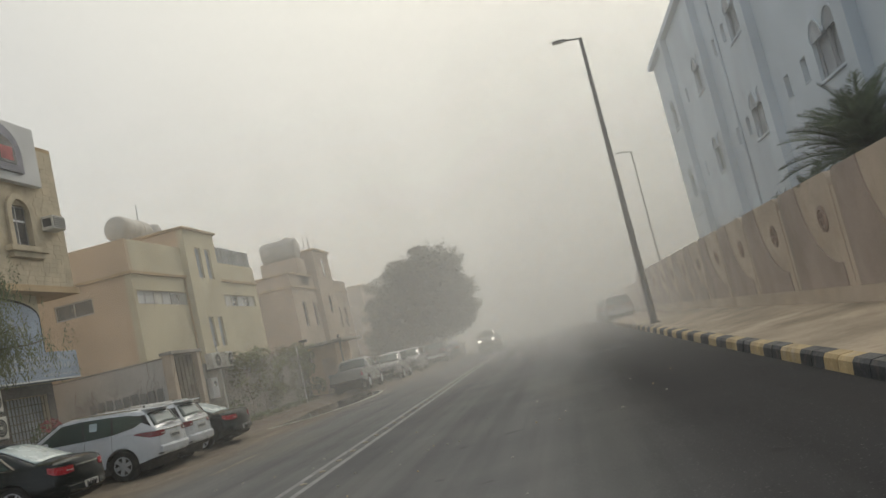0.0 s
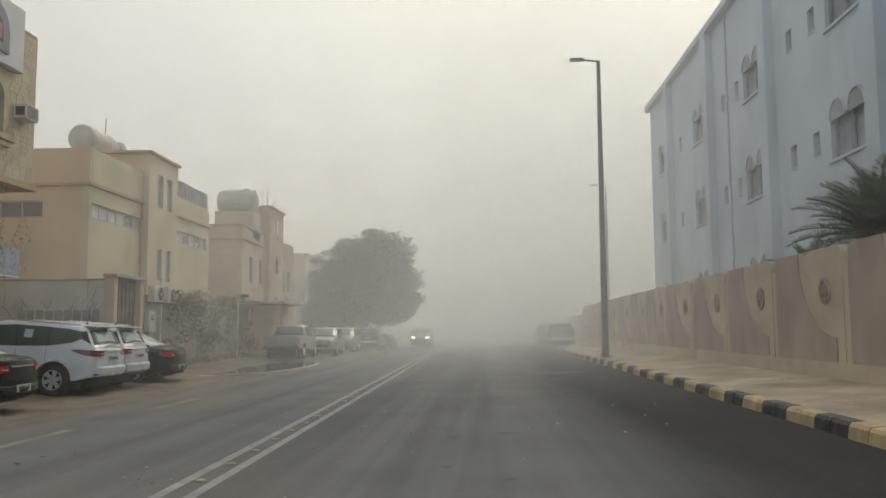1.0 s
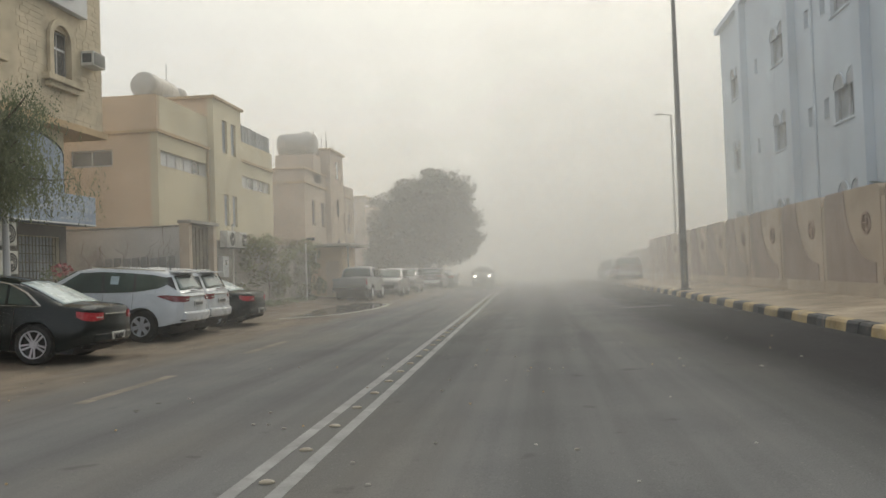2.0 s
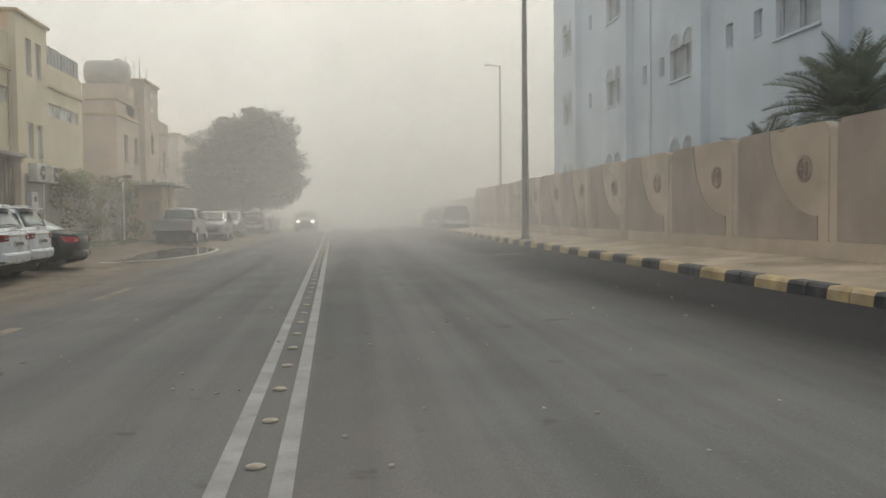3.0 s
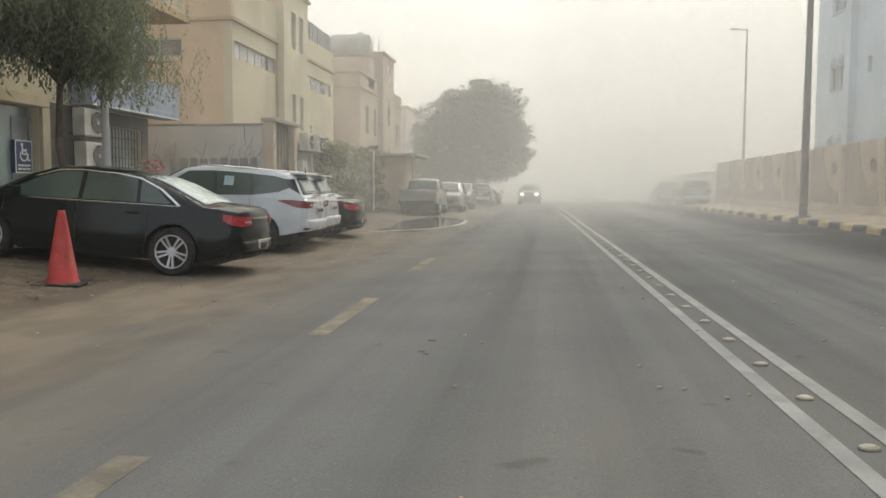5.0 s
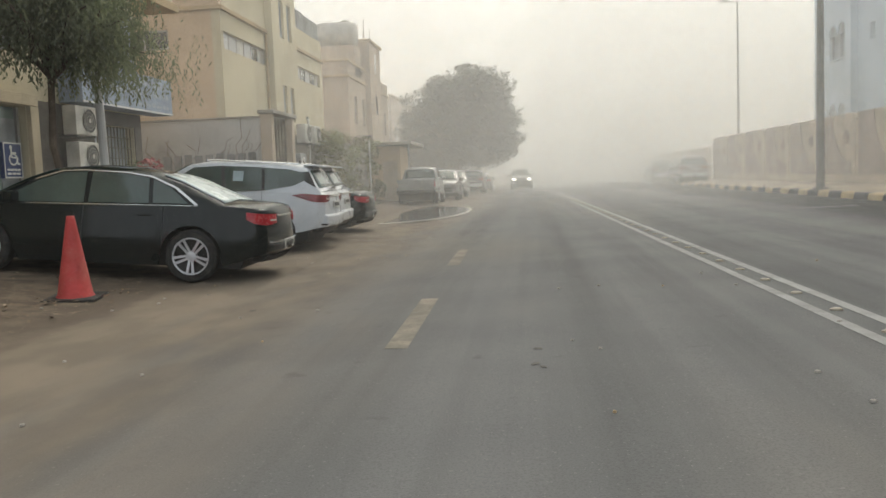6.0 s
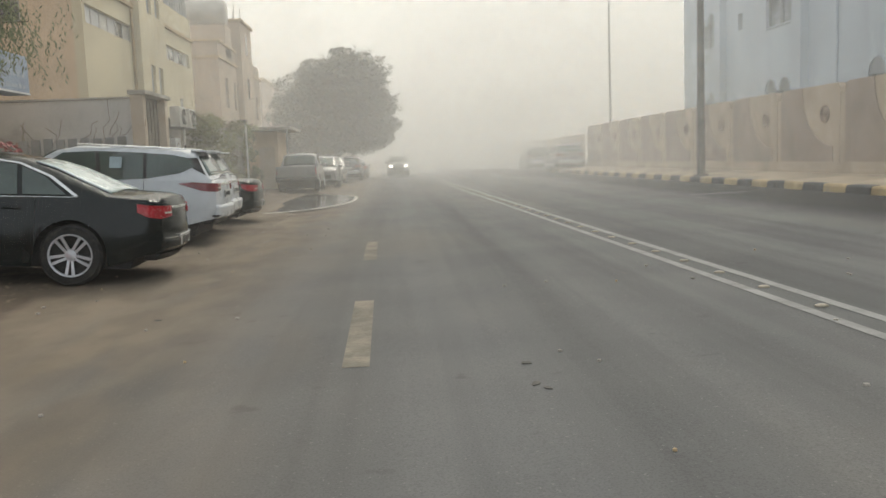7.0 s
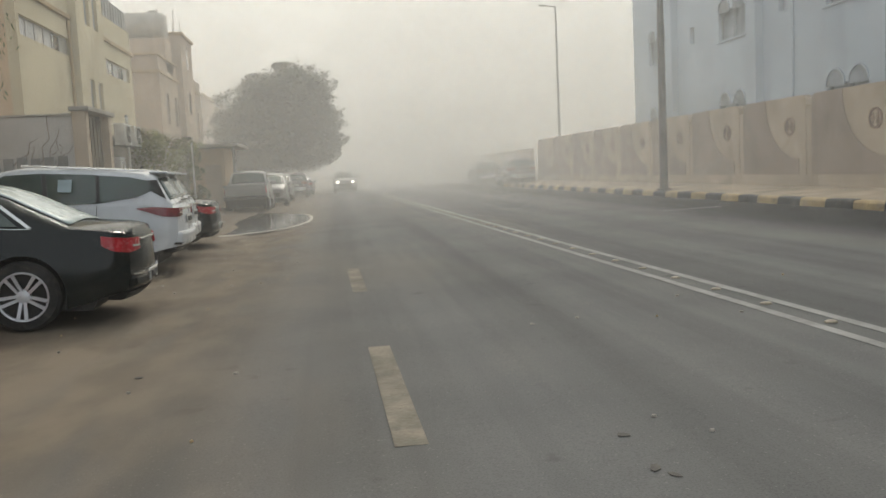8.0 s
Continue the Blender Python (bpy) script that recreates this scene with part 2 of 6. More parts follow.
M = dict(
    road=asphalt("asphalt"),
    sand=mat("sandy_ground", (0.185, 0.145, 0.10), 0.95, var=0.22, big=0.45, fine=9, bump=0.6, stain=(0.085, 0.065, 0.05), stain_amt=0.75),
    line=mat("road_paint_white", (0.27, 0.27, 0.262), 0.85, var=0.12, big=2, fine=45, stain=(0.15, 0.15, 0.145), stain_amt=0.6),
    yline=mat("road_paint_yellow", (0.195, 0.173, 0.135), 0.85, var=0.22, big=3, fine=40, stain=(0.13, 0.118, 0.095), stain_amt=0.85),
    stud=mat("stud_ceramic", (0.36, 0.32, 0.245), 0.5, var=0.15, big=8, rand=0.4),
    kblack=mat("kerb_black", (0.05, 0.053, 0.058), 0.75, var=0.25, big=2, stain=(0.16, 0.14, 0.11), stain_amt=0.5, bump=0.3, rand=0.3),
    kyellow=mat("kerb_yellow", (0.50, 0.37, 0.19), 0.75, var=0.2, big=2, stain=(0.40, 0.33, 0.24), stain_amt=0.85, bump=0.3, rand=0.35),
    pave=mat("pavement_tiles", (0.41, 0.33, 0.24), 0.9, var=0.2, big=0.7, fine=12, bump=0.4, stain=(0.20, 0.155, 0.115), stain_amt=0.6),
    wdark=mat("render_taupe", (0.385, 0.315, 0.265), 0.9, var=0.09, big=0.8, fine=30, bump=0.35, stain=(0.34, 0.265, 0.19), stain_amt=0.3),
    wlight=mat("render_cream", (0.52, 0.43, 0.335), 0.9, var=0.09, big=0.9, fine=30, bump=0.3, stain=(0.42, 0.32, 0.22), stain_amt=0.45),
    emblem=mat("emblem_brown", (0.36, 0.27, 0.215), 0.7, var=0.15, big=3),
    white=mat("white_render", (0.54, 0.605, 0.665), 0.88, var=0.07, big=0.35, fine=14, bump=0.2, stain=(0.47, 0.50, 0.53), stain_amt=0.4),
    recess=mat("window_screen_grey", (0.33, 0.36, 0.39), 0.6, var=0.2, big=1.0),
    recess2=mat("window_reveal_grey", (0.38, 0.40, 0.42), 0.8, var=0.15, big=1.0),
    ochre=mat("ochre_render", (0.62, 0.47, 0.325), 0.9, var=0.09, big=0.4, fine=18, bump=0.25, stain=(0.52, 0.39, 0.26), stain_amt=0.45),
    # ochre for street-facing walls, with the yellowish light on them put into the colour
    ochre2=mat("lit_ochre_render", (0.60, 0.53, 0.375), 0.9, var=0.08, big=0.4, fine=18, bump=0.25, stain=(0.47, 0.38, 0.23), stain_amt=0.4),
    pink=mat("pinkish_render", (0.47, 0.375, 0.285), 0.9, var=0.09, big=0.4, fine=18, bump=0.25),
    trimc=mat("cornice_render", (0.46, 0.34, 0.20), 0.85, var=0.12, big=0.8),
    stone=mat("cut_stone", (0.58, 0.495, 0.355), 0.85, var=0.09, big=1.5, fine=20, bump=0.6, rand=0.16),
    mortar=mat("mortar", (0.53, 0.45, 0.32), 0.9, var=0.12, big=1.5),
    fence=mat("grey_render", (0.60, 0.585, 0.56), 0.9, var=0.12, big=0.5, fine=12, bump=0.3, stain=(0.27, 0.25, 0.22), stain_amt=0.5),
    concrete=mat("concrete", (0.36, 0.335, 0.295), 0.9, var=0.15, big=0.6, bump=0.3),
    glassd=mat("dark_window_glass", (0.10, 0.10, 0.10), 0.08, var=0.2, big=0.8, coat=0.5),
    frame=mat("aluminium_frame", (0.42, 0.41, 0.39), 0.45, 0.6, var=0.1, big=2),
    panelg=mat("white_metal_panel", (0.56, 0.56, 0.55), 0.5, 0.0, var=0.08, big=1),
    trimg=mat("grey_stone_trim", (0.24, 0.235, 0.27), 0.7, var=0.12, big=1.5),
    blue=mat("sign_blue", (0.30, 0.36, 0.45), 0.5, var=0.1, big=1.2, stain=(0.36, 0.40, 0.46), stain_amt=0.4),
    signw=mat("sign_white", (0.68, 0.69, 0.68), 0.5, var=0.06, big=2),
    navy=mat("sign_navy", (0.03, 0.055, 0.17), 0.4, var=0.1, big=3),
    # shop glass carries the pale teal sky reflection in its base colour
    shopg=mat("shop_glass", (0.27, 0.35, 0.345), 0.12, var=0.2, big=0.5, coat=0.6),
    clad=mat("shopfront_panel", (0.15, 0.132, 0.115), 0.7, var=0.2, big=0.8, fine=14, bump=0.2, stain=(0.24, 0.21, 0.18), stain_amt=0.5),
    grille=mat("grille_paint", (0.20, 0.17, 0.13), 0.6, 0.3, var=0.2, big=2),
    acw=mat("ac_casing", (0.60, 0.585, 0.53), 0.5, var=0.12, big=2, stain=(0.40, 0.36, 0.29), stain_amt=0.5),
    acd=mat("ac_dark_grille", (0.07, 0.07, 0.07), 0.6, var=0.2, big=2),
    tank=mat("tank_plastic", (0.42, 0.40, 0.36), 0.6, var=0.12, big=1, stain=(0.28, 0.25, 0.21), stain_amt=0.4),
    steel=mat("galvanised_steel", (0.30, 0.30, 0.29), 0.5, 0.5, var=0.15, big=1.5),
    pole=mat("lamp_pole_paint", (0.115, 0.112, 0.105), 0.55, 0.3, var=0.15, big=1.5, stain=(0.20, 0.18, 0.15), stain_amt=0.4),
    metalg=mat("sheet_metal_grey", (0.30, 0.31, 0.31), 0.6, 0.2, var=0.15, big=1.2),
    rust=mat("rebar", (0.14, 0.085, 0.06), 0.8, 0.4, var=0.2, big=4),
    wood=mat("bark", (0.13, 0.10, 0.075), 0.95, var=0.25, big=3, fine=20, bump=0.8),
    leaf=mat("dusty_green_leaves", (0.05, 0.058, 0.034), 0.75, var=0.2, big=0.9, fine=6, thin=0.4),
    leaf2=mat("grey_green_leaves", (0.165, 0.18, 0.13), 0.7, var=0.22, big=1.2, fine=8, thin=0.5),
    palm=mat("palm_green", (0.125, 0.155, 0.12), 0.7, var=0.3, big=1.5, fine=8, thin=0.4),
    clump=mat("dark_dusty_scrap", (0.095, 0.09, 0.08), 0.9, var=0.25, big=9, fine=60),
    dry=mat("dry_vine", (0.20, 0.15, 0.10), 0.9, var=0.3, big=2),
    red=mat("faded_red_flowers", (0.42, 0.13, 0.13), 0.7, var=0.2, big=3),
    cone=mat("cone_plastic", (0.50, 0.045, 0.04), 0.65, var=0.18, big=2.5, stain=(0.42, 0.10, 0.07), stain_amt=0.5),
    rubber=mat("black_rubber", (0.022, 0.022, 0.022), 0.85, var=0.25, big=6, stain=(0.10, 0.085, 0.065), stain_amt=0.4),
    rim=mat("alloy_rim", (0.55, 0.57, 0.60), 0.35, 0.5, var=0.08, big=5),
    rimd=mat("rim_barrel_dark", (0.05, 0.05, 0.05), 0.6, 0.5, var=0.2, big=4),
    paintk=mat("car_paint_black", (0.005, 0.009, 0.009), 0.14, 0.0, var=0.1, big=0.9, fine=5, coat=0.0, spec=0.32, stain=(0.010, 0.012, 0.011), stain_amt=0.3),
    paintw=mat("car_paint_white", (0.57, 0.60, 0.63), 0.3, 0.0, var=0.05, big=0.9, fine=5, coat=0.5, stain=(0.52, 0.53, 0.53), stain_amt=0.35),
    paints=mat("car_paint_silver", (0.27, 0.27, 0.265), 0.4, 0.3, var=0.08, big=0.9, fine=5, coat=0.4),
    paintg=mat("car_paint_grey", (0.11, 0.115, 0.12), 0.35, 0.3, var=0.08, big=0.9, fine=5, coat=0.4),
    paintm=mat("car_paint_mid_grey", (0.20, 0.205, 0.205), 0.4, 0.3, var=0.1, big=0.9, fine=5, coat=0.3, stain=(0.20, 0.185, 0.16), stain_amt=0.5),
    climber=mat("dusty_climber_leaves", (0.21, 0.215, 0.14), 0.8, var=0.3, big=1.2, fine=8, thin=0.35),
    carglass=mat("tinted_car_glass", (0.055, 0.082, 0.072), 0.05, 0.0, var=0.2, big=0.8, coat=0.3),
    # rear glass: the pale sky reflection is put into the base colour
    cargrear=mat("sky_toned_rear_glass", (0.44, 0.51, 0.51), 0.25, 0.0, var=0.04, big=1.2, fine=3, coat=0.2),
    cargtail=mat("sky_toned_tailgate_glass", (0.22, 0.26, 0.26), 0.2, 0.0, var=0.05, big=1.2, fine=3, coat=0.3),
    trimk=mat("black_plastic_trim", (0.025, 0.025, 0.026), 0.6, var=0.2, big=3),
    chrome=mat("chrome_trim", (0.66, 0.66, 0.65), 0.18, 1.0, var=0.05, big=3),
    tail=mat("red_tail_lamp", (0.42, 0.02, 0.03), 0.25, var=0.15, big=8, coat=0.2),
    taild=mat("dark_red_tail_lamp", (0.20, 0.02, 0.028), 0.2, var=0.15, big=8, coat=0.4),
    tailw=mat("clear_lamp_lens", (0.62, 0.52, 0.50), 0.15, var=0.1, big=8, coat=0.8),
    plate=mat("number_plate_white", (0.55, 0.55, 0.53), 0.5, var=0.1, big=6),
    plateb=mat("plate_bars", (0.08, 0.08, 0.08), 0.6, var=0.1, big=6),
    head=mat("lit_headlamp", (1.0, 0.95, 0.78), 0.3, emit=5.0),
    water=mat("standing_water", (0.035, 0.035, 0.032), 0.14, var=0.2, big=0.7, coat=0.6),
    foam=mat("dried_puddle_rim", (0.50, 0.47, 0.41), 0.8, var=0.2, big=3),
    lens=mat("lamp_glass", (0.30, 0.30, 0.28), 0.3, var=0.1, big=5),
    signbar=mat("sign_lettering", (0.40, 0.44, 0.50), 0.6, var=0.1, big=4),
    poster=mat("window_sticker", (0.42, 0.52, 0.55), 0.5, var=0.1, big=6),
)


# ---- mesh helpers ----
def part(name, bm, material, parent=None, label="", smooth=False):
    me = bpy.data.meshes.new(name)
    if smooth:
        for f in bm.faces:
            f.smooth = True
    bm.normal_update()
    bm.to_mesh(me)
    bm.free()
    me.materials.append(M[material] if isinstance(material, str) else material)
    ob = new(name, me)
    ob.parent = parent
    if label:
        tagged(ob, label)
    return ob


def thing(name, label, category, group="", kind="", m=None):
    ob = new(name)
    ob.empty_display_size = 0.2
    if m is not None:
        ob.matrix_basis = m
    return tagged(ob, label, category, group, kind)


def shared(name, me, m, parent):
    ob = new(name, me)
    ob.parent = parent
    ob.matrix_basis = m
    return ob


def mesh_of(bm, material):
    me = bpy.data.meshes.new("piece")
    bm.normal_update()
    bm.to_mesh(me)
    bm.free()
    me.materials.append(M[material])
    return me


def box(x0, x1, y0, y1, z0, z1, bevel=0.0, bm=None):
    bm = bm or bmesh.new()
    r = bmesh.ops.create_cube(bm, size=1.0, matrix=Matrix.Translation(((x0 + x1) / 2, (y0 + y1) / 2, (z0 + z1) / 2)) @ Matrix.Diagonal((abs(x1 - x0), abs(y1 - y0), abs(z1 - z0), 1)))
    if bevel:
        es = {e for v in r["verts"] for e in v.link_edges}
        bmesh.ops.bevel(bm, geom=list(es), offset=bevel, segments=2, affect="EDGES", profile=0.6)
    return bm


def rod(p, q, r0, r1=None, seg=10, bm=None, caps=True):
    bm = bm or bmesh.new()
    p, q = Vector(p), Vector(q)
    d = q - p
    m = Matrix.Translation((p + q) / 2) @ d.to_track_quat("Z", "Y").to_matrix().to_4x4()
    bmesh.ops.create_cone(bm, cap_ends=caps, segments=seg, radius1=r0, radius2=r0 if r1 is None else r1, depth=d.length, matrix=m)
    return bm


def sheet(points, bm=None):
    """One face through 3D points."""
    bm = bm or bmesh.new()
    bm.faces.new([bm.verts.new(p) for p in points])
    return bm


def slab(points, push, bm=None):
    """A thick plate: the polygon and its copy pushed by a vector."""
    bm = bm or bmesh.new()
    a = [bm.verts.new(p) for p in points]
    b = [bm.verts.new(Vector(p) + Vector(push)) for p in points]
    n = len(a)
    bm.faces.new(a)
    bm.faces.new(b[::-1])
    for i in range(n):
        bm.faces.new((a[i], b[i], b[(i + 1) % n], a[(i + 1) % n]))
    bmesh.ops.recalc_face_normals(bm, faces=bm.faces)
    return bm


def turned(profile, m=Matrix(), seg=20, bm=None):
    """A surface turned round z: profile of (radius, height)."""
    bm = bm or bmesh.new()
    rings = [[bm.verts.new(m @ Vector((r * math.cos(a), r * math.sin(a), h))) for a in (2 * math.pi * k / seg for k in range(seg))] for r, h in profile]
    for lo, hi in zip(rings, rings[1:]):
        for k in range(seg):
            bm.faces.new((lo[k], lo[(k + 1) % seg], hi[(k + 1) % seg], hi[k]))
    return bm


def lerp(pts, x):
    """Height of a polyline of (x, z) at x."""
    if x <= pts[0][0]:
        return pts[0][1]
    for (a, b), (c, d) in zip(pts, pts[1:]):
        if x <= c:
            return b + (d - b) * (x - a) / (c - a) if c > a else d
    return pts[-1][1]


GROUND = [(-600, 0.3), (-40, 0.3), (-16, 0.3), (-13.1, 0.19), (-11.2, 0.0), (-10.3, -0.065), (-9, -0.11), (-7.2, -0.08), (-3.2, 0.0), (3.65, 0.137)]


def gz(x):
    return lerp(GROUND, x)


# ---- ground, road, pavement ----
xs = [-600, -120, -40, -25, -16, -14.5, -13.1, -12.2, -11.2, -10.3, -9.6, -9, -7.2, -3.2, 0, 3.65, 3.8, 600]
ys = [-120, -20, -5, 0, 4, 8, 12, 16, 20, 25, 30, 36, 44, 56, 75, 120, 300, 900]
bm = bmesh.new()
grid = [[bm.verts.new((x, y, (gz(x) if x < 3.7 else 0.0) - (0.03 if -9.3 < x < 3.7 else 0) + (0.03 * noise.noise((x * 0.7, y * 0.31, 1)) if -16 < x < -9.5 else 0))) for x in xs] for y in ys]
for a, b in zip(grid, grid[1:]):
    for k in range(len(xs) - 1):
        bm.faces.new((a[k], a[k + 1], b[k + 1], b[k]))
tagged(part("ground", bm, "road"), "sandy trampled earth beside the road", "ground", kind="structure")
rx = [-9.3, -8.6, -7.8, -7.2, -5, -3.2, 0, 3.66]
bm = bmesh.new()
rows = [[bm.verts.new((x, y, gz(x) - (0.02 if x < -9 else 0))) for x in rx] for y in (-40, 0, 10, 20, 30, 45, 70, 120, 260)]
for a, b in zip(rows, rows[1:]):
    for k in range(len(rx) - 1):
        bm.faces.new((a[k], a[k + 1], b[k + 1], b[k]))
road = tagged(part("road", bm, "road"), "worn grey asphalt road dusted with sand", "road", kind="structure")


def line_x(y):
    return -3.226 - 0.0157 * (y - 12.6)


for off in (-0.155, 0.155):
    bm = bmesh.new()
    L0 = [line_x(y) + off for y in (-15, 160)]
    w = 0.055
    slab([(L0[0] - w, -15, gz(L0[0]) + 0.003), (L0[0] + w, -15, gz(L0[0]) + 0.003), (L0[1] + w, 160, gz(L0[1]) + 0.003), (L0[1] - w, 160, gz(L0[1]) + 0.003)], (0, 0, 0.001), bm)
    tagged(part("lane_line", bm, "line"), "worn white solid line of the double centre marking", "road marking", "centre lines", "structure")
# oval studs between the lines
bm = turned([(0.055, 0.0), (0.051, 0.011), (0.032, 0.019), (0.001, 0.022)], seg=14)
bmesh.ops.scale(bm, vec=(1, 0.8, 1), verts=bm.verts)
stud = mesh_of(bm, "stud")
for k in range(56):
    y = 1.0 + 0.985 * k
    ob = tagged(new("road_stud", stud), "cream oval ceramic stud between the centre lines", "road stud", "studs on the road")
    ob.matrix_basis = pose(line_x(y), y, gz(line_x(y)) + 0.004, 0, 0, 0)
# dashed yellow edge line
for k, y in enumerate((-1.2, 4.9, 10.95, 16.9)):
    x = -6.78 - 0.012 * (y - 11)
    bm = slab([(x - 0.09, y, gz(x) + 0.003), (x + 0.09, y, gz(x) + 0.003), (x + 0.06, y + 2.6, gz(x) + 0.003), (x - 0.12, y + 2.6, gz(x) + 0.003)], (0, 0, 0.001))
    tagged(part("lane_dash", bm, "yline"), "faded yellow dash painted on the asphalt", "road marking", "yellow dashes", "structure")
for x, y, w in ((1.0, 26.5, 1.5), (0.9, 46.0, 1.6)):
    tagged(part("lane_dash", slab([(x, y, gz(x) + 0.004), (x + w, y, gz(x + w) + 0.004), (x + w, y + 0.16, gz(x + w) + 0.004), (x, y + 0.16, gz(x) + 0.004)], (0, 0, 0.001)), "line"), "short worn white cross mark on the road", "road marking", kind="structure")
# puddle with a pale rim
bm, rim = bmesh.new(), bmesh.new()
ring = [(-9.9 + 2.0 * math.cos(a) * (1 + 0.13 * noise.noise((math.cos(a) * 1.5, math.sin(a) * 1.5, 3))), 35.4 + 6.4 * math.sin(a) * (1 + 0.13 * noise.noise((math.cos(a), math.sin(a), 7)))) for a in (2 * math.pi * k / 48 for k in range(48))]
sheet([(x, y, -0.062) for x, y in ring], bm)
for (x, y), (u, v) in zip(ring, ring[1:] + ring[:1]):
    sheet([(x, y, -0.058), (u, v, -0.058), (-9.9 + (u + 9.9) * 1.06, 35.4 + (v - 35.4) * 1.03, -0.068), (-9.9 + (x + 9.9) * 1.06, 35.4 + (y - 35.4) * 1.03, -0.068)], rim)
pud = tagged(part("puddle", bm, "water"), "dark standing water at the road's edge", "puddle", kind="structure")
part("rim", rim, "foam", pud)

kerb = thing("kerb", "kerb painted in black and yellow pairs of stones", "kerb", kind="structure")
prof = [(-0.02, -0.02), (0.0, 0.14), (0.035, 0.185), (0.2, 0.195), (0.2, -0.02)]


def kerb_mesh(material):
    return mesh_of(slab([(x, 0.006, z) for x, z in prof], (0, 0.488, 0)), material)


kb, ky = kerb_mesh("kblack"), kerb_mesh("kyellow")
for k in range(132):
    y = -6.1 + 0.5 * k
    shared("kerb_stone", kb if (k // 2) % 2 else ky, pose(3.65 + random.uniform(-0.006, 0.006), y, 0.137 + random.uniform(-0.006, 0.004), 0, 0, random.uniform(-0.5, 0.5)), kerb)
bm = bmesh.new()
pv = [(3.82, 0.302), (4.6, 0.325), (6.42, 0.41), (9.7, 0.42)]
for (x, z), (u, w) in zip(pv, pv[1:]):
    slab([(x, -30, z), (u, -30, w), (u, 60.0, w), (x, 60.0, z)], (0, 0, -0.35), bm)
tagged(part("pavement", bm, "pave"), "sand-coloured pavement with brown stains", "pavement", kind="structure")
tagged(part("ground_yard", slab([(9.5, -30, 0.40), (120, -30, 0.40), (120, 130, 0.40), (9.5, 130, 0.40)], (0, 0, -0.3)), "sand"), "sandy yard behind the wall", "ground", kind="structure")

# ---- perimeter wall ----
WX, SPAN, TOPZ = 6.34, 3.94, 3.0
wall = thing("wall_east", "taupe rendered boundary wall with cream quarter-round fields and emblems", "wall", kind="structure")


def yz(pts, x, push):
    return slab([(x, y, z) for y, z in pts], (push, 0, 0))


r0 = 0.16
body = [(r0, 0.42), (SPAN - r0, 0.42)] + [(SPAN - r0 - 0.2 * (1 - math.cos(a)), TOPZ - 0.2 * (1 - math.sin(a))) for a in (math.pi / 2 * k / 5 for k in range(6))] + [(r0 + 0.2 * (1 - math.sin(a)), TOPZ - 0.2 * (1 - math.cos(a))) for a in (math.pi / 2 * k / 5 for k in range(6))]
panel_me = mesh_of(yz(body, WX, 0.22), "wlight")
arc = [(0.5 + 1.85 * math.sin(a), TOPZ - 1.8 * math.cos(a)) for a in (math.pi / 2 * k / 14 for k in range(15))]
field = [(0.5, 0.73), (SPAN - 0.17, 0.73), (SPAN - 0.17, TOPZ - 0.2), (SPAN - 0.24, TOPZ - 0.06), (SPAN - 0.4, TOPZ - 0.005)] + [(y, min(z, TOPZ - 0.005)) for y, z in arc[::-1]]
field_me = mesh_of(yz(field, WX - 0.025, 0.024), "wdark")
post_me = mesh_of(box(WX + 0.02, WX + 0.30, -0.17, 0.17, 0.42, 2.70, 0.02), "wlight")
plinth_me = mesh_of(box(WX - 0.05, WX + 0.24, 0.003, SPAN - 0.003, 0.30, 0.725), "wlight")
bm = turned([(0.27, 0.0), (0.27, 0.03), (0.20, 0.04), (0.20, 0.0)], Matrix.Rotation(-math.pi / 2, 4, "Y"), 24)
for s in (-1, 1):
    box(-0.045, -0.01, s * 0.09 - 0.03, s * 0.09 + 0.03, -0.13, 0.13, 0.01, bm)
box(-0.045, -0.01, -0.16, 0.16, -0.025, 0.025, 0.008, bm)
emblem_me = mesh_of(bm, "emblem")
for k in range(-7, 11):
    y = 17.17 + SPAN * k
    shared("post", post_me, pose(0, y, 0), wall)
    shared("panel", panel_me, pose(0, y, 0), wall)
    shared("field", field_me, pose(0, y, 0), wall)
    shared("plinth", plinth_me, pose(0, y, 0), wall)
    shared("emblem", emblem_me, pose(WX - 0.001, y + 0.98, 2.13), wall)
shared("post", post_me, pose(0, 17.17 + SPAN * 11, 0), wall)
bm = box(6.5, 30, 60.3, 60.55, 0.3, 2.9)
tagged(part("wall_return", bm, "wlight"), "cream rendered end of the boundary wall", "wall", kind="structure")
tagged(part("wall_far", box(7.2, 7.45, 66, 110, 0, 2.6), "wlight"), "pale boundary wall further along the street", "wall", kind="structure")


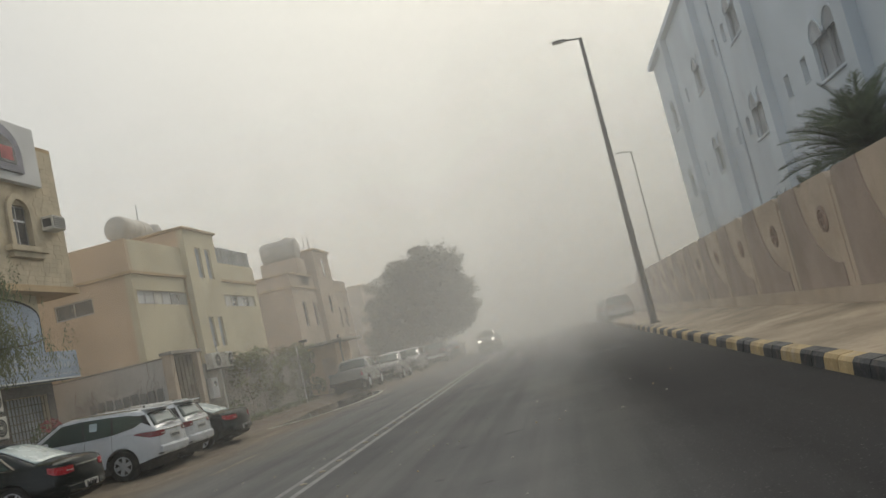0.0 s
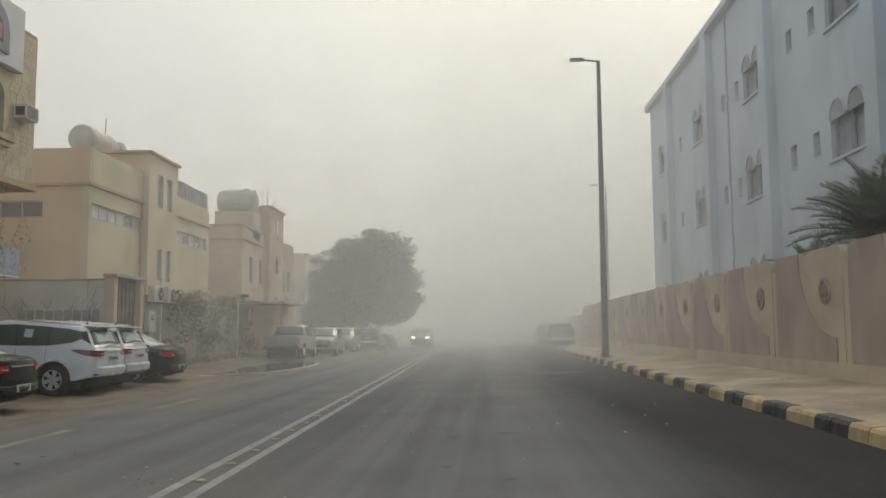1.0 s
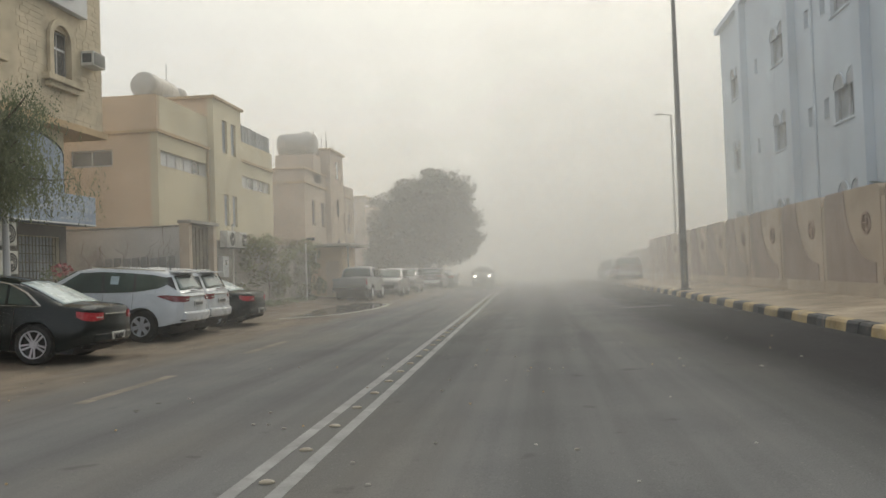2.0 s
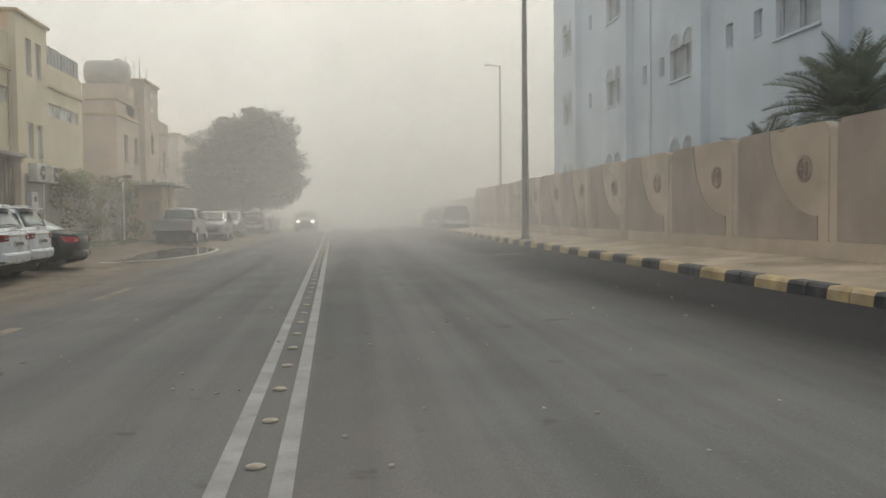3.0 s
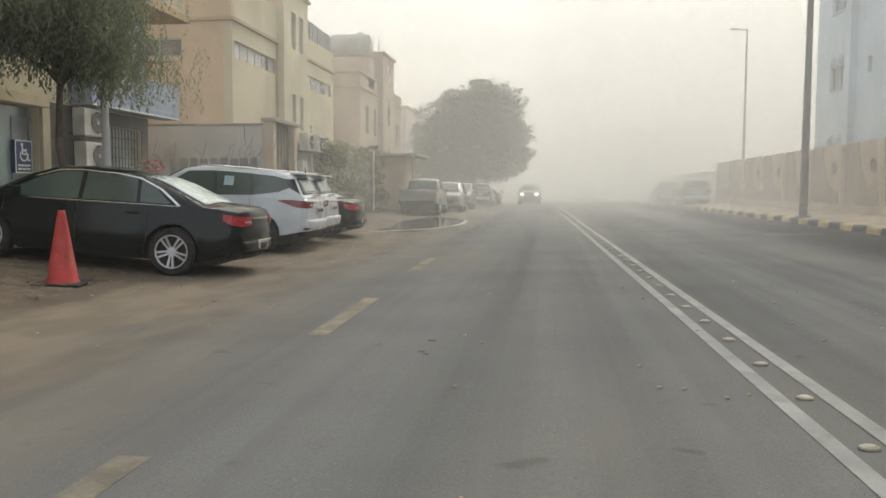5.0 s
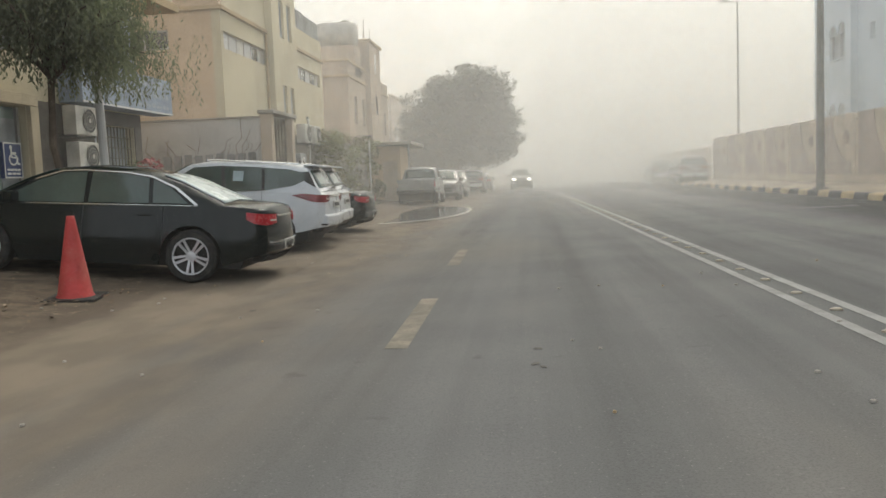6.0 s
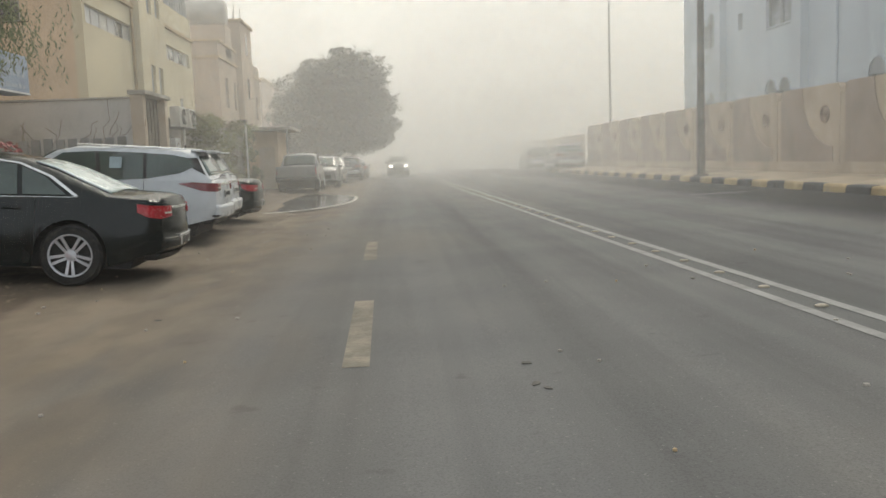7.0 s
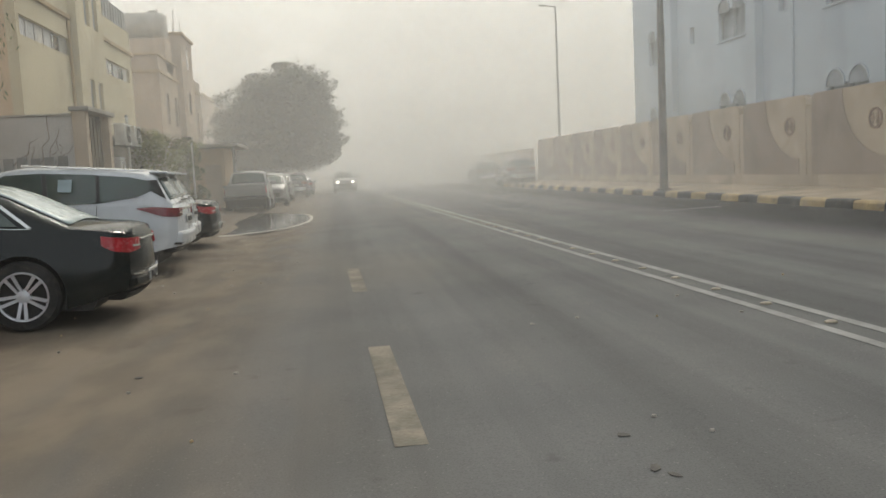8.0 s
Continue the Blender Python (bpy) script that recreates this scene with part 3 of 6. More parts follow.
# ---- buildings ----
def wall_with_holes(name, parent, material, plane, at, a0, a1, z0, z1, holes, thick, label=""):
    """A wall in the plane x=at or y=at with rectangular openings through it, one closed shell."""
    cuts = sorted({a0, a1, *(v for h in holes for v in h[:2])})
    zcuts = sorted({z0, z1, *(v for h in holes for v in h[2:4])})
    na, nz = len(cuts) - 1, len(zcuts) - 1

    def solid(i, j):
        if not (0 <= i < na and 0 <= j < nz):
            return False
        a, c = (cuts[i] + cuts[i + 1]) / 2, (zcuts[j] + zcuts[j + 1]) / 2
        return not any(h[0] < a < h[1] and h[2] < c < h[3] for h in holes)

    bm = bmesh.new()
    verts = {}

    def vert(i, j, d):
        if (i, j, d) not in verts:
            w = at + thick * d
            verts[i, j, d] = bm.verts.new((w, cuts[i], zcuts[j]) if plane == "x" else (cuts[i], w, zcuts[j]))
        return verts[i, j, d]

    for i in range(na):
        for j in range(nz):
            if not solid(i, j):
                continue
            for d in (0, 1):
                bm.faces.new([vert(p, q, d) for p, q in ((i, j), (i + 1, j), (i + 1, j + 1), (i, j + 1))])
            for di, dj, p, q in ((-1, 0, (i, j), (i, j + 1)), (1, 0, (i + 1, j), (i + 1, j + 1)), (0, -1, (i, j), (i + 1, j)), (0, 1, (i, j + 1), (i + 1, j + 1))):
                if not solid(i + di, j + dj):
                    bm.faces.new([vert(*p, 0), vert(*q, 0), vert(*q, 1), vert(*p, 1)])
    bmesh.ops.recalc_face_normals(bm, faces=bm.faces)
    return part(name, bm, material, parent, label)


def window_x(parent, x, y0, y1, z0, z1, into, panes=2, glass="glassd", name="window"):
    """A framed window in a wall facing +x or -x; into: the way into the wall."""
    s = 1 if into > 0 else -1
    bm = bmesh.new()
    f = 0.05
    d0, d1 = x + s * 0.10, x + s * 0.15
    for a, b, c, d in ((y0, y1, z0, z0 + f), (y0, y1, z1 - f, z1), (y0, y0 + f, z0 + f, z1 - f), (y1 - f, y1, z0 + f, z1 - f)):
        box(d0, d1, a, b, c, d, 0, bm)
    for k in range(1, panes):
        y = y0 + (y1 - y0) * k / panes
        box(d0, d1, y - 0.025, y + 0.025, z0 + f, z1 - f, 0, bm)
    w = part(name, bm, "frame", parent)
    for k in range(panes):
        a, b = y0 + (y1 - y0) * k / panes, y0 + (y1 - y0) * (k + 1) / panes
        g = glass if isinstance(glass, str) else glass[k % len(glass)]
        part("pane", box(x + s * 0.12, x + s * 0.13, a + 0.02, b - 0.02, z0 + 0.02, z1 - 0.02), g, w)
    return w


def window_y(parent, y, x0, x1, z0, z1, panes=2, glass="glassd"):
    bm = bmesh.new()
    f = 0.06
    for a, b, c, d in ((x0, x1, z0, z0 + f), (x0, x1, z1 - f, z1), (x0, x0 + f, z0 + f, z1 - f), (x1 - f, x1, z0 + f, z1 - f)):
        box(a, b, y + 0.06, y + 0.12, c, d, 0, bm)
    for k in range(1, panes):
        x = x0 + (x1 - x0) * k / panes
        box(x - 0.03, x + 0.03, y + 0.06, y + 0.12, z0 + f, z1 - f, 0, bm)
    w = part("window", bm, "frame", parent)
    for k in range(panes):
        a, b = x0 + (x1 - x0) * k / panes, x0 + (x1 - x0) * (k + 1) / panes
        part("pane", box(a + 0.02, b - 0.02, y + 0.09, y + 0.10, z0 + 0.02, z1 - 0.02), glass, w)
    return w


# white institutional building
wb = thing("white_building", "tall white rendered building with paired arched windows", "building")
BX = 9.65
holes, arches, slits = [], [], []
for c in (8.05, 16.1, 24.35, 32.25, 40.1, 48.05):
    for z in (2.35, 6.22, 10.12):
        holes.append((c - 1.15, c + 1.15, z, z + 1.25))
        arches.append((c, z))
for a in (11.9, 19.0, 26.55, 28.45, 34.25, 36.15, 43.9):
    for z in (6.58, 10.48):
        holes.append((a - 0.26, a + 0.26, z, z + 0.74))
        slits.append((a, z))
wall_with_holes("wall", wb, "white", "x", BX, 2.0, 51.4, 0.3, 14.5, holes, 0.35)
part("wall", box(BX + 0.35, 32, 51.05, 51.4, 0.3, 14.5), "white", wb)
part("wall", box(BX + 0.35, 32, 2.0, 2.35, 0.3, 14.5), "white", wb)
part("wall", box(31.65, 32, 2.35, 51.05, 0.3, 14.5), "white", wb)
part("roof", box(BX + 0.35, 31.65, 2.35, 51.05, 14.1, 14.45), "concrete", wb)
part("cornice", box(BX - 0.30, 32.2, 1.8, 51.62, 14.5, 14.82, 0.03), "white", wb)
for y in (13.9, 21.9, 29.95, 37.6, 45.6):     # shallow buttresses
    part("buttress", box(BX - 0.33, BX + 0.01, y - 0.05, y + 0.70, 0.3, 14.49, 0.02), "white", wb)
for y in (34.0, 18.2):
    part("drain_pipe", rod((BX - 0.06, y + 1.4, 0.4), (BX - 0.06, y + 1.4, 14.4), 0.05, seg=8), "white", wb)
for c, z in arches:
    w = part("window", box(BX + 0.22, BX + 0.26, c - 1.13, c + 1.13, z + 0.02, z + 1.23), "recess", wb)
    for s in (-1, 1):       # the two arched heads, as projecting hoods with dark backs
        cy = c + s * 0.62
        head = [(cy - 0.5, z + 1.15)] + [(cy + 0.5 * -math.cos(a), z + 1.2 + 0.5 * math.sin(a)) for a in (math.pi * k / 12 for k in range(13))] + [(cy + 0.5, z + 1.15)]
        part("arch", slab([(BX - 0.012, a, b) for a, b in head], (0.02, 0, 0)), "recess", w)
        bm = bmesh.new()
        for k in range(12):
            a0, a1 = math.pi * k / 12, math.pi * (k + 1) / 12
            q = [(cy - r * math.cos(a), z + 1.2 + r * math.sin(a)) for r, a in ((0.5, a0), (0.55, a0), (0.55, a1), (0.5, a1))]
            slab([(BX - 0.05, a, b) for a, b in q], (0.05, 0, 0), bm)
        part("hood", bm, "white", w)
    for y in (c - 1.12, c - 0.06, c + 0.06, c + 1.08):
        part("mullion", box(BX + 0.12, BX + 0.2, y, y + 0.05, z + 0.02, z + 1.23), "recess2", w)
    part("sill", box(BX - 0.08, BX + 0.12, c - 1.25, c + 1.25, z - 0.08, z - 0.003, 0.01), "white", w)
for a, z in slits:
    w = part("window", box(BX + 0.2, BX + 0.24, a - 0.25, a + 0.25, z + 0.01, z + 0.73), "recess", wb)
    part("sill", box(BX - 0.03, BX + 0.2, a - 0.3, a + 0.3, z - 0.05, z - 0.003), "white", w)

# ochre two-storey house
h1 = thing("ochre_house", "ochre rendered two-storey house with roof tank, street-side walls coloured as lit", "house")
HX, HY = -15.7, 32.2
s1 = [(32.45, 37.15, 5.83, 6.42), (40.85, 45.7, 5.83, 6.42)]
wall_with_holes("wall", h1, "ochre2", "x", HX - 0.3, HY, 46.2, 0.2, 7.07, s1, 0.3)
wall_with_holes("wall", h1, "ochre", "y", HY + 0.002, -25.0, HX - 0.3, 0.2, 7.07, [(-19.25, -17.53, 5.84, 6.5)], 0.3)
part("wall", box(-25, HX - 0.3, 45.9, 46.2, 0.2, 7.07), "ochre", h1)
part("wall", box(-25.3, -25, HY, 46.2, 0.2, 7.07), "ochre", h1)
part("roof", box(-25, HX - 0.3, HY + 0.3, 45.9, 6.8, 7.0), "concrete", h1)
part("cornice", box(-25.4, HX + 0.10, HY - 0.1, 46.3, 7.072, 7.20, 0.02), "trimc", h1)
part("parapet", box(-25.3, HX - 0.02, HY + 0.002, HY + 0.2, 7.2, 8.56), "ochre", h1)
part("parapet", box(HX - 0.2, HX - 0.004, HY + 0.2, 37.2, 7.2, 8.56), "ochre2", h1)
part("parapet", box(HX - 0.2, HX - 0.004, 40.65, 46.2, 7.2, 8.1), "ochre2", h1)
part("parapet", box(-25.3, HX - 0.2, 46.0, 46.2, 7.2, 8.5), "ochre", h1)
bm = bmesh.new()
for k in range(24):
    y = 40.75 + 0.225 * k
    box(HX - 0.14, HX - (0.10 if k % 2 else 0.12), y, y + 0.21, 8.1, 9.0 - 0.03 * (k // 12), 0, bm)
part("metal_screen", bm, "metalg", h1, "grey corrugated metal screen")
tw = wall_with_holes("stair_tower", h1, "ochre2", "x", HX + 0.002, 37.2, 40.65, 0.2, 9.4, [(38.2, 38.85, 7.1, 8.6), (39.3, 39.95, 7.1, 8.6), (38.25, 38.85, 3.75, 5.2), (39.3, 39.9, 3.75, 5.2)], 0.28)
part("stair_tower_side", box(-18.5, HX, 37.2, 37.45, 7.2, 9.4), "ochre", h1)
part("stair_tower_side", box(-18.5, HX, 40.4, 40.65, 7.2, 9.4), "ochre", h1)
part("stair_tower_roof", box(-18.6, HX + 0.40, 37.05, 40.8, 9.4, 9.52, 0.02), "trimc", h1)
for a, b, z, t in ((38.2, 38.85, 7.1, 8.6), (39.3, 39.95, 7.1, 8.6), (38.25, 38.85, 3.75, 5.2), (39.3, 39.9, 3.75, 5.2)):
    window_x(h1, HX + 0.28, a, b, z, t, -1, 1, "recess2")
window_x(h1, HX, *s1[0], -1, 6, ("panelg", "panelg", "acw", "panelg", "glassd", "acw"))
window_x(h1, HX, *s1[1], -1, 6, ("panelg", "acw", "glassd", "panelg", "glassd", "acw"))
window_y(h1, HY, -19.25, -17.53, 5.84, 6.5)
for y in (37.0, 40.85):
    part("drain_pipe", rod((HX + 0.06, y, 0.3), (HX + 0.06, y, 7.0), 0.05, seg=8), "trimc", h1)
# roof tank of the ochre house
tank = thing("water_tank", "pale cylindrical water tank lying on a roof stand", "water tank", "roof tanks", m=pose(-19.3, 39.9, 10.5, -2, 0, -5))
Ry = Matrix.Rotation(-math.pi / 2, 4, "X")
part("barrel", turned([(0.001, -1.34), (0.46, -1.32), (0.62, -1.23), (0.67, -1.05), (0.65, 0), (0.66, 0.95), (0.58, 1.18), (0.42, 1.28), (0.001, 1.3)], Ry, 28), "tank", tank, smooth=True)
for y in (-0.5, 0.4):
    part("rib", turned([(0.64, -0.03), (0.675, -0.02), (0.675, 0.02), (0.64, 0.03)], Matrix.Translation((0, y, 0)) @ Ry, 28), "tank", tank)
for y in (-0.6, 0.6):
    part("cradle", box(-0.45, 0.45, y - 0.1, y + 0.1, -3.5, -0.45), "concrete", tank)
part("vent_pipe", rod((0.1, 0.75, 0.55), (0.1, 0.75, 1.5), 0.025, seg=6), "steel", tank)
tank2 = thing("water_tank", "small round pale tank on a roof", "water tank", "roof tanks", m=pose(-19.2, 42.3, 10.7))
part("barrel", turned([(0.001, -0.4), (0.36, -0.36), (0.42, 0.0), (0.34, 0.3), (0.14, 0.42), (0.001, 0.43)], seg=18), "tank", tank2, smooth=True)
part("stand", box(-0.3, 0.3, -0.3, 0.3, -3.7, -0.38), "concrete", tank2)

# second house
h2 = thing("pinkish_house", "pinkish beige rendered house with a square stair tower", "house")
s2 = [(54.6, 55.4, 4.6, 6.3), (57.0, 57.7, 4.6, 6.3)]
wall_with_holes("wall", h2, "pink", "x", -16.1, 52.9, 67.0, 0.2, 8.1, s2 + [(63.2, 64.0, 4.4, 6.0), (65.0, 65.8, 4.4, 6.0)], 0.3)
part("wall", box(-22, -16.1, 52.9, 53.2, 0.2, 8.1), "pink", h2)
part("wall", box(-22, -16.1, 66.7, 67.0, 0.2, 8.1), "pink", h2)
part("roof", box(-22, -16.1, 53.2, 66.7, 7.4, 7.6), "concrete", h2)
part("cornice", box(-22.1, -15.7, 52.8, 67.1, 7.2, 7.34, 0.02), "trimc", h2)
part("cornice", box(-22.1, -15.72, 52.8, 58.3, 8.1, 8.22, 0.02), "trimc", h2)
part("stair_tower", box(-18.6, -15.45, 58.3, 62.2, 0.2, 10.0, 0.02), "pink", h2)
part("tower_cap", box(-18.8, -15.3, 58.15, 62.35, 10.0, 10.16, 0.02), "trimc", h2)
for a, b, c, d in s2 + [(63.2, 64.0, 4.4, 6.0), (65.0, 65.8, 4.4, 6.0)]:
    window_x(h2, -15.8, a, b, c, d, -1, 1)
for z in (2.6, 5.5, 8.2):
    part("slit_window", box(-15.46, -15.43, 60.0, 60.5, z, z + 1.2), "glassd", h2)
tk = thing("water_tank", "grey barrel-shaped water tank on a roof plinth", "water tank", "roof tanks", m=pose(-17.0, 56.2, 8.0))
part("barrel", turned([(0.001, -1.27), (0.62, -1.26), (0.74, -1.16), (0.79, -0.9), (0.80, 0.0), (0.79, 0.9), (0.74, 1.16), (0.62, 1.26), (0.001, 1.27)], Matrix.Translation((-0.1, 0, 2.12)) @ Matrix.Rotation(math.pi / 2, 4, "Y"), 28), "tank", tk, smooth=True)
for x in (-0.8, -0.1, 0.6):
    part("band", turned([(0.79, -0.035), (0.815, -0.025), (0.815, 0.025), (0.79, 0.035)], Matrix.Translation((x, 0, 2.12)) @ Matrix.Rotation(math.pi / 2, 4, "Y"), 28), "tank", tk)
part("hatch", turned([(0.26, 0), (0.25, 0.09), (0.001, 0.12)], Matrix.Translation((0.5, 0, 2.9)), 16), "tank", tk)
part("plinth", box(-1.4, 1.2, -0.9, 0.9, -0.5, 1.38), "pink", tk)
for dx, dy, hgt in ((-0.6, 0.3, 2.4), (-0.2, 0.9, 2.0), (0.3, 0.3, 2.2), (0.5, 1.3, 1.5), (0.0, 1.6, 1.4)):
    tagged(part("rebar", rod((-16.3 + dx, 59.2 + dy, 10.1), (-16.3 + dx + 0.05, 59.2 + dy, 10.1 + hgt * 0.7), 0.02, seg=5), "rust"), "rusty starter bar standing up from a roof", "rebar", "starter bars")
h3 = thing("far_house", "hazy beige flat-roofed house", "house")
part("wall", box(-26, -17.6, 80, 96, 0.2, 8.6, 0.03), "pink", h3)
part("cornice", box(-26.2, -17.4, 79.8, 96.2, 8.6, 8.8), "trimc", h3)
for y in (82, 86, 90):
    part("window", box(-17.62, -17.57, y, y + 1.2, 4.6, 6.0), "glassd", h3)
h4 = thing("far_house", "hazy beige flat-roofed house", "house")
part("wall", box(-26, -16.5, 100, 120, 0.2, 7.6, 0.03), "pink", h4)
part("cornice", box(-26.2, -16.3, 99.8, 120.2, 7.6, 7.8), "trimc", h4)
h5 = thing("far_block", "large pale building lost in dust", "building")
part("wall", box(10.5, 34, 190, 220, 0.2, 15, 0.03), "concrete", h5)
part("parapet", box(10.4, 34.1, 189.9, 220.1, 15, 15.6), "concrete", h5)


# ---- vehicles ----
def wheel(parent, x, y, R, rimr, width, side, spokes=5, twin=True):
    """side: +1 where the outer face looks to +y."""
    m = Matrix.Translation((x, y, R)) @ Matrix.Rotation(-math.pi / 2 * side, 4, "X")
    w = part("wheel", turned([(rimr, -width / 2), (R - 0.03, -width / 2), (R, -width / 2 + 0.035), (R, width / 2 - 0.035), (R - 0.03, width / 2), (rimr, width / 2 + 0.005), (rimr - 0.01, width / 2 - 0.02)], m, 32), "rubber", parent, smooth=False)
    part("barrel", turned([(rimr - 0.005, width / 2 - 0.01), (rimr - 0.015, width / 2 - 0.07), (0.001, width / 2 - 0.09)], m, 28), "rimd", w)
    bm = turned([(rimr, width / 2 + 0.002), (rimr - 0.006, width / 2 + 0.008), (rimr - 0.022, width / 2 + 0.004), (rimr - 0.024, width / 2 - 0.02)], m, 32)
    turned([(0.075, width / 2 - 0.06), (0.07, width / 2 - 0.012), (0.03, width / 2 - 0.005), (0.001, width / 2 - 0.004)], m, 16, bm)
    for k in range(spokes):
        for o in ((-0.17, 0.17) if twin else (0,)):
            a = 2 * math.pi * k / spokes + 0.3
            p = Vector((0.05 * math.cos(a + o * 2.2), 0.05 * math.sin(a + o * 2.2), width / 2 - 0.03))
            q = Vector(((rimr - 0.015) * math.cos(a + o), (rimr - 0.015) * math.sin(a + o), width / 2 - 0.012))
            d = (q - p).normalized()
            n = d.cross(Vector((0, 0, 1))) * (0.0145 if twin else 0.04)
            slab([m @ v for v in (p - n, p + n, q + n * 1.25, q - n * 1.25)], (m.to_3x3() @ Vector((0, 0, 0.018))), bm)
    part("rim", bm, "rim", w)
    return w


def car(name, label, category, s, m, group="parked cars"):
    """A car from a table of its sizes: x runs from the tail (0) to the nose, y to its left, z up."""
    c = thing(name, label, category, group, m=m)
    Lc, W, R, rimr = s["L"], s["W"] / 2, s["R"], s["rim"]
    arch = R + 0.055

    def half(x):
        k = 1.0
        if x < 0.5:
            k -= 0.11 * ((0.5 - x) / 0.5) ** 2.2
        if x < 0.12:
            k -= 0.09 * ((0.12 - x) / 0.12) ** 1.6
        if x > Lc - 0.9:
            k -= 0.20 * ((x - Lc + 0.9) / 0.9) ** 2.2
        return W * k

    def low(x):
        z = lerp(s["under"], x)
        for xw in s["wheels"]:
            if abs(x - xw) < arch:
                z = max(z, R + math.sqrt(arch * arch - (x - xw) ** 2))
        return z

    xs = set(np.linspace(0, Lc, 41).tolist()) | {0.04, 0.1, 0.18, Lc - 0.05, Lc - 0.15}
    for xw in s["wheels"]:
        xs |= {xw + arch * math.cos(a) for a in np.linspace(0.02, math.pi - 0.02, 15)}
    xs = sorted(x for x in xs if 0 <= x <= Lc)

    def side(x, z):
        """Half width of the body at a height."""
        b, t = 0.18, lerp(s["belt"], x)
        f = max(0, min(1, (z - b) / (t - b)))
        return half(x) * (0.955 + 0.045 * math.sin(math.pi * min(1, f * 1.25) * 0.62 + 0.3) - 0.05 * max(0, f - 0.6) / 0.4)

    bm = bmesh.new()
    rings = []
    for x in xs:
        zl, zt = low(x), lerp(s["top"], x)
        zb = min(lerp(s["belt"], x), zt - 0.02)
        pts = []
        for z in (zl, zl + (zb - zl) * 0.3, zl + (zb - zl) * 0.62, zl + (zb - zl) * 0.85, zb):
            pts.append((side(x, z), z))
        w = pts[-1][0]
        pts += [(w - 0.045, zb + (zt - zb) * 0.7), (w * 0.75, zt + 0.004), (0.0, zt + 0.03)]
        ring = [(-y, z) for y, z in pts] + [(y, z) for y, z in pts[-2::-1]]
        rings.append([bm.verts.new((x, y, z)) for y, z in ring])
    for a, b in zip(rings, rings[1:]):
        for k in range(len(a) - 1):
            bm.faces.new((a[k], a[k + 1], b[k + 1], b[k]))
    bm.faces.new(rings[-1])
    r0_, rows_ = rings[0], []
    for k in range(len(r0_) // 2):       # the tail as rows of faces, so that it can bow in plan
        p, q = r0_[k], r0_[-1 - k]
        rows_.append([p] + [bm.verts.new(p.co.lerp(q.co, j / 8)) for j in range(1, 8)] + [q])
    for a, b in zip(rows_, rows_[1:]):
        for j in range(8):
            bm.faces.new((a[j], a[j + 1], b[j + 1], b[j]))
    mid_ = r0_[len(r0_) // 2]
    for j in range(8):
        bm.faces.new((rows_[-1][j], rows_[-1][j + 1], mid_))
    bmesh.ops.recalc_face_normals(bm, faces=bm.faces)
    body = part("body", bm, s["paint"], c, smooth=True)
    body.data.set_sharp_from_angle(angle=radians(32))
    part("underbody", box(0.25, Lc - 0.3, -W * 0.82, W * 0.82, 0.2, 0.55), "trimk", c)
    # cabin
    g = s["cabin"]
    w0, w1 = s.get("cab_low", 0.95), s["cab_top"]

    def cab_w(x, z):
        zb = lerp(s["belt"], x) - 0.02
        f = max(0, min(1, (z - zb) / (s["H"] - zb)))
        return side(x, zb) * (1 - f) * w0 / 0.95 * 0.985 + W * w1 * f

    gx = sorted(set(np.linspace(g[0][0], g[-1][0], 25).tolist()) | {p[0] for p in g})
    bm = bmesh.new()
    rings = []
    for x in gx:
        zt, zb = lerp(g, x), lerp(s["belt"], x) - 0.03
        zt = max(zt, zb + 0.01)
        wt = cab_w(x, zt)
        e = min(0.10, (zt - zb) * 0.3)
        pts = [(cab_w(x, zb), zb), (cab_w(x, zt - e), zt - e), (wt - 0.03, zt - e * 0.35), (wt - 0.12, zt), (0, zt + 0.03)]
        ring = [(-y, z) for y, z in pts] + [(y, z) for y, z in pts[-2::-1]]
        rings.append([bm.verts.new((x, y, z)) for y, z in ring])
    for a, b in zip(rings, rings[1:]):
        for k in range(len(a) - 1):
            bm.faces.new((a[k], a[k + 1], b[k + 1], b[k]))
    for r in (rings[0], rings[-1]):
        bm.faces.new(r)
    bmesh.ops.recalc_face_normals(bm, faces=bm.faces)
    cab = part("cabin", bm, s["paint"], c, smooth=True)
    cab.data.set_sharp_from_angle(angle=radians(40))

    def on_side(poly, out, fn):
        return [[(x, sg * (fn(x, z) + out), z) for x, z in poly] for sg in (1, -1)]

    for poly in s["glass"]:
        for k, pts in enumerate(on_side(poly, 0.008, cab_w)):
            part("side_window", slab(pts, (0, -0.012 if k == 0 else 0.012, 0)), "carglass", c)
    for poly in s.get("pillars", ()):
        for k, pts in enumerate(on_side(poly, 0.009, cab_w)):
            part("pillar", slab(pts, (0, -0.012 if k == 0 else 0.012, 0)), "trimk", c)
    for poly in s.get("chrome", ()):
        for k, pts in enumerate(on_side(poly, 0.012, cab_w)):
            part("window_trim", slab(pts, (0, -0.012 if k == 0 else 0.012, 0)), "chrome", c)
    for (xa, za), (xb, zb), ya, yb, mt, nm in s["screens"]:     # windscreens: low edge, high edge
        lift = 0.026 if nm == "rear_pane" else 0.014
        bm = bmesh.new()
        rows_ = []
        for k in range(9):          # follows the curve of the cabin
            x = xa + (xb - xa) * k / 8
            zt = lerp(g, x)
            flat = cab_w(x, zt) - 0.12
            yw = min(ya + (yb - ya) * k / 8, flat + 0.03)
            rows_.append([bm.verts.new((x, yw * j / 4, zt + lift + 0.03 * max(0.0, 1 - abs(yw * j / 4) / flat))) for j in range(-4, 5)])
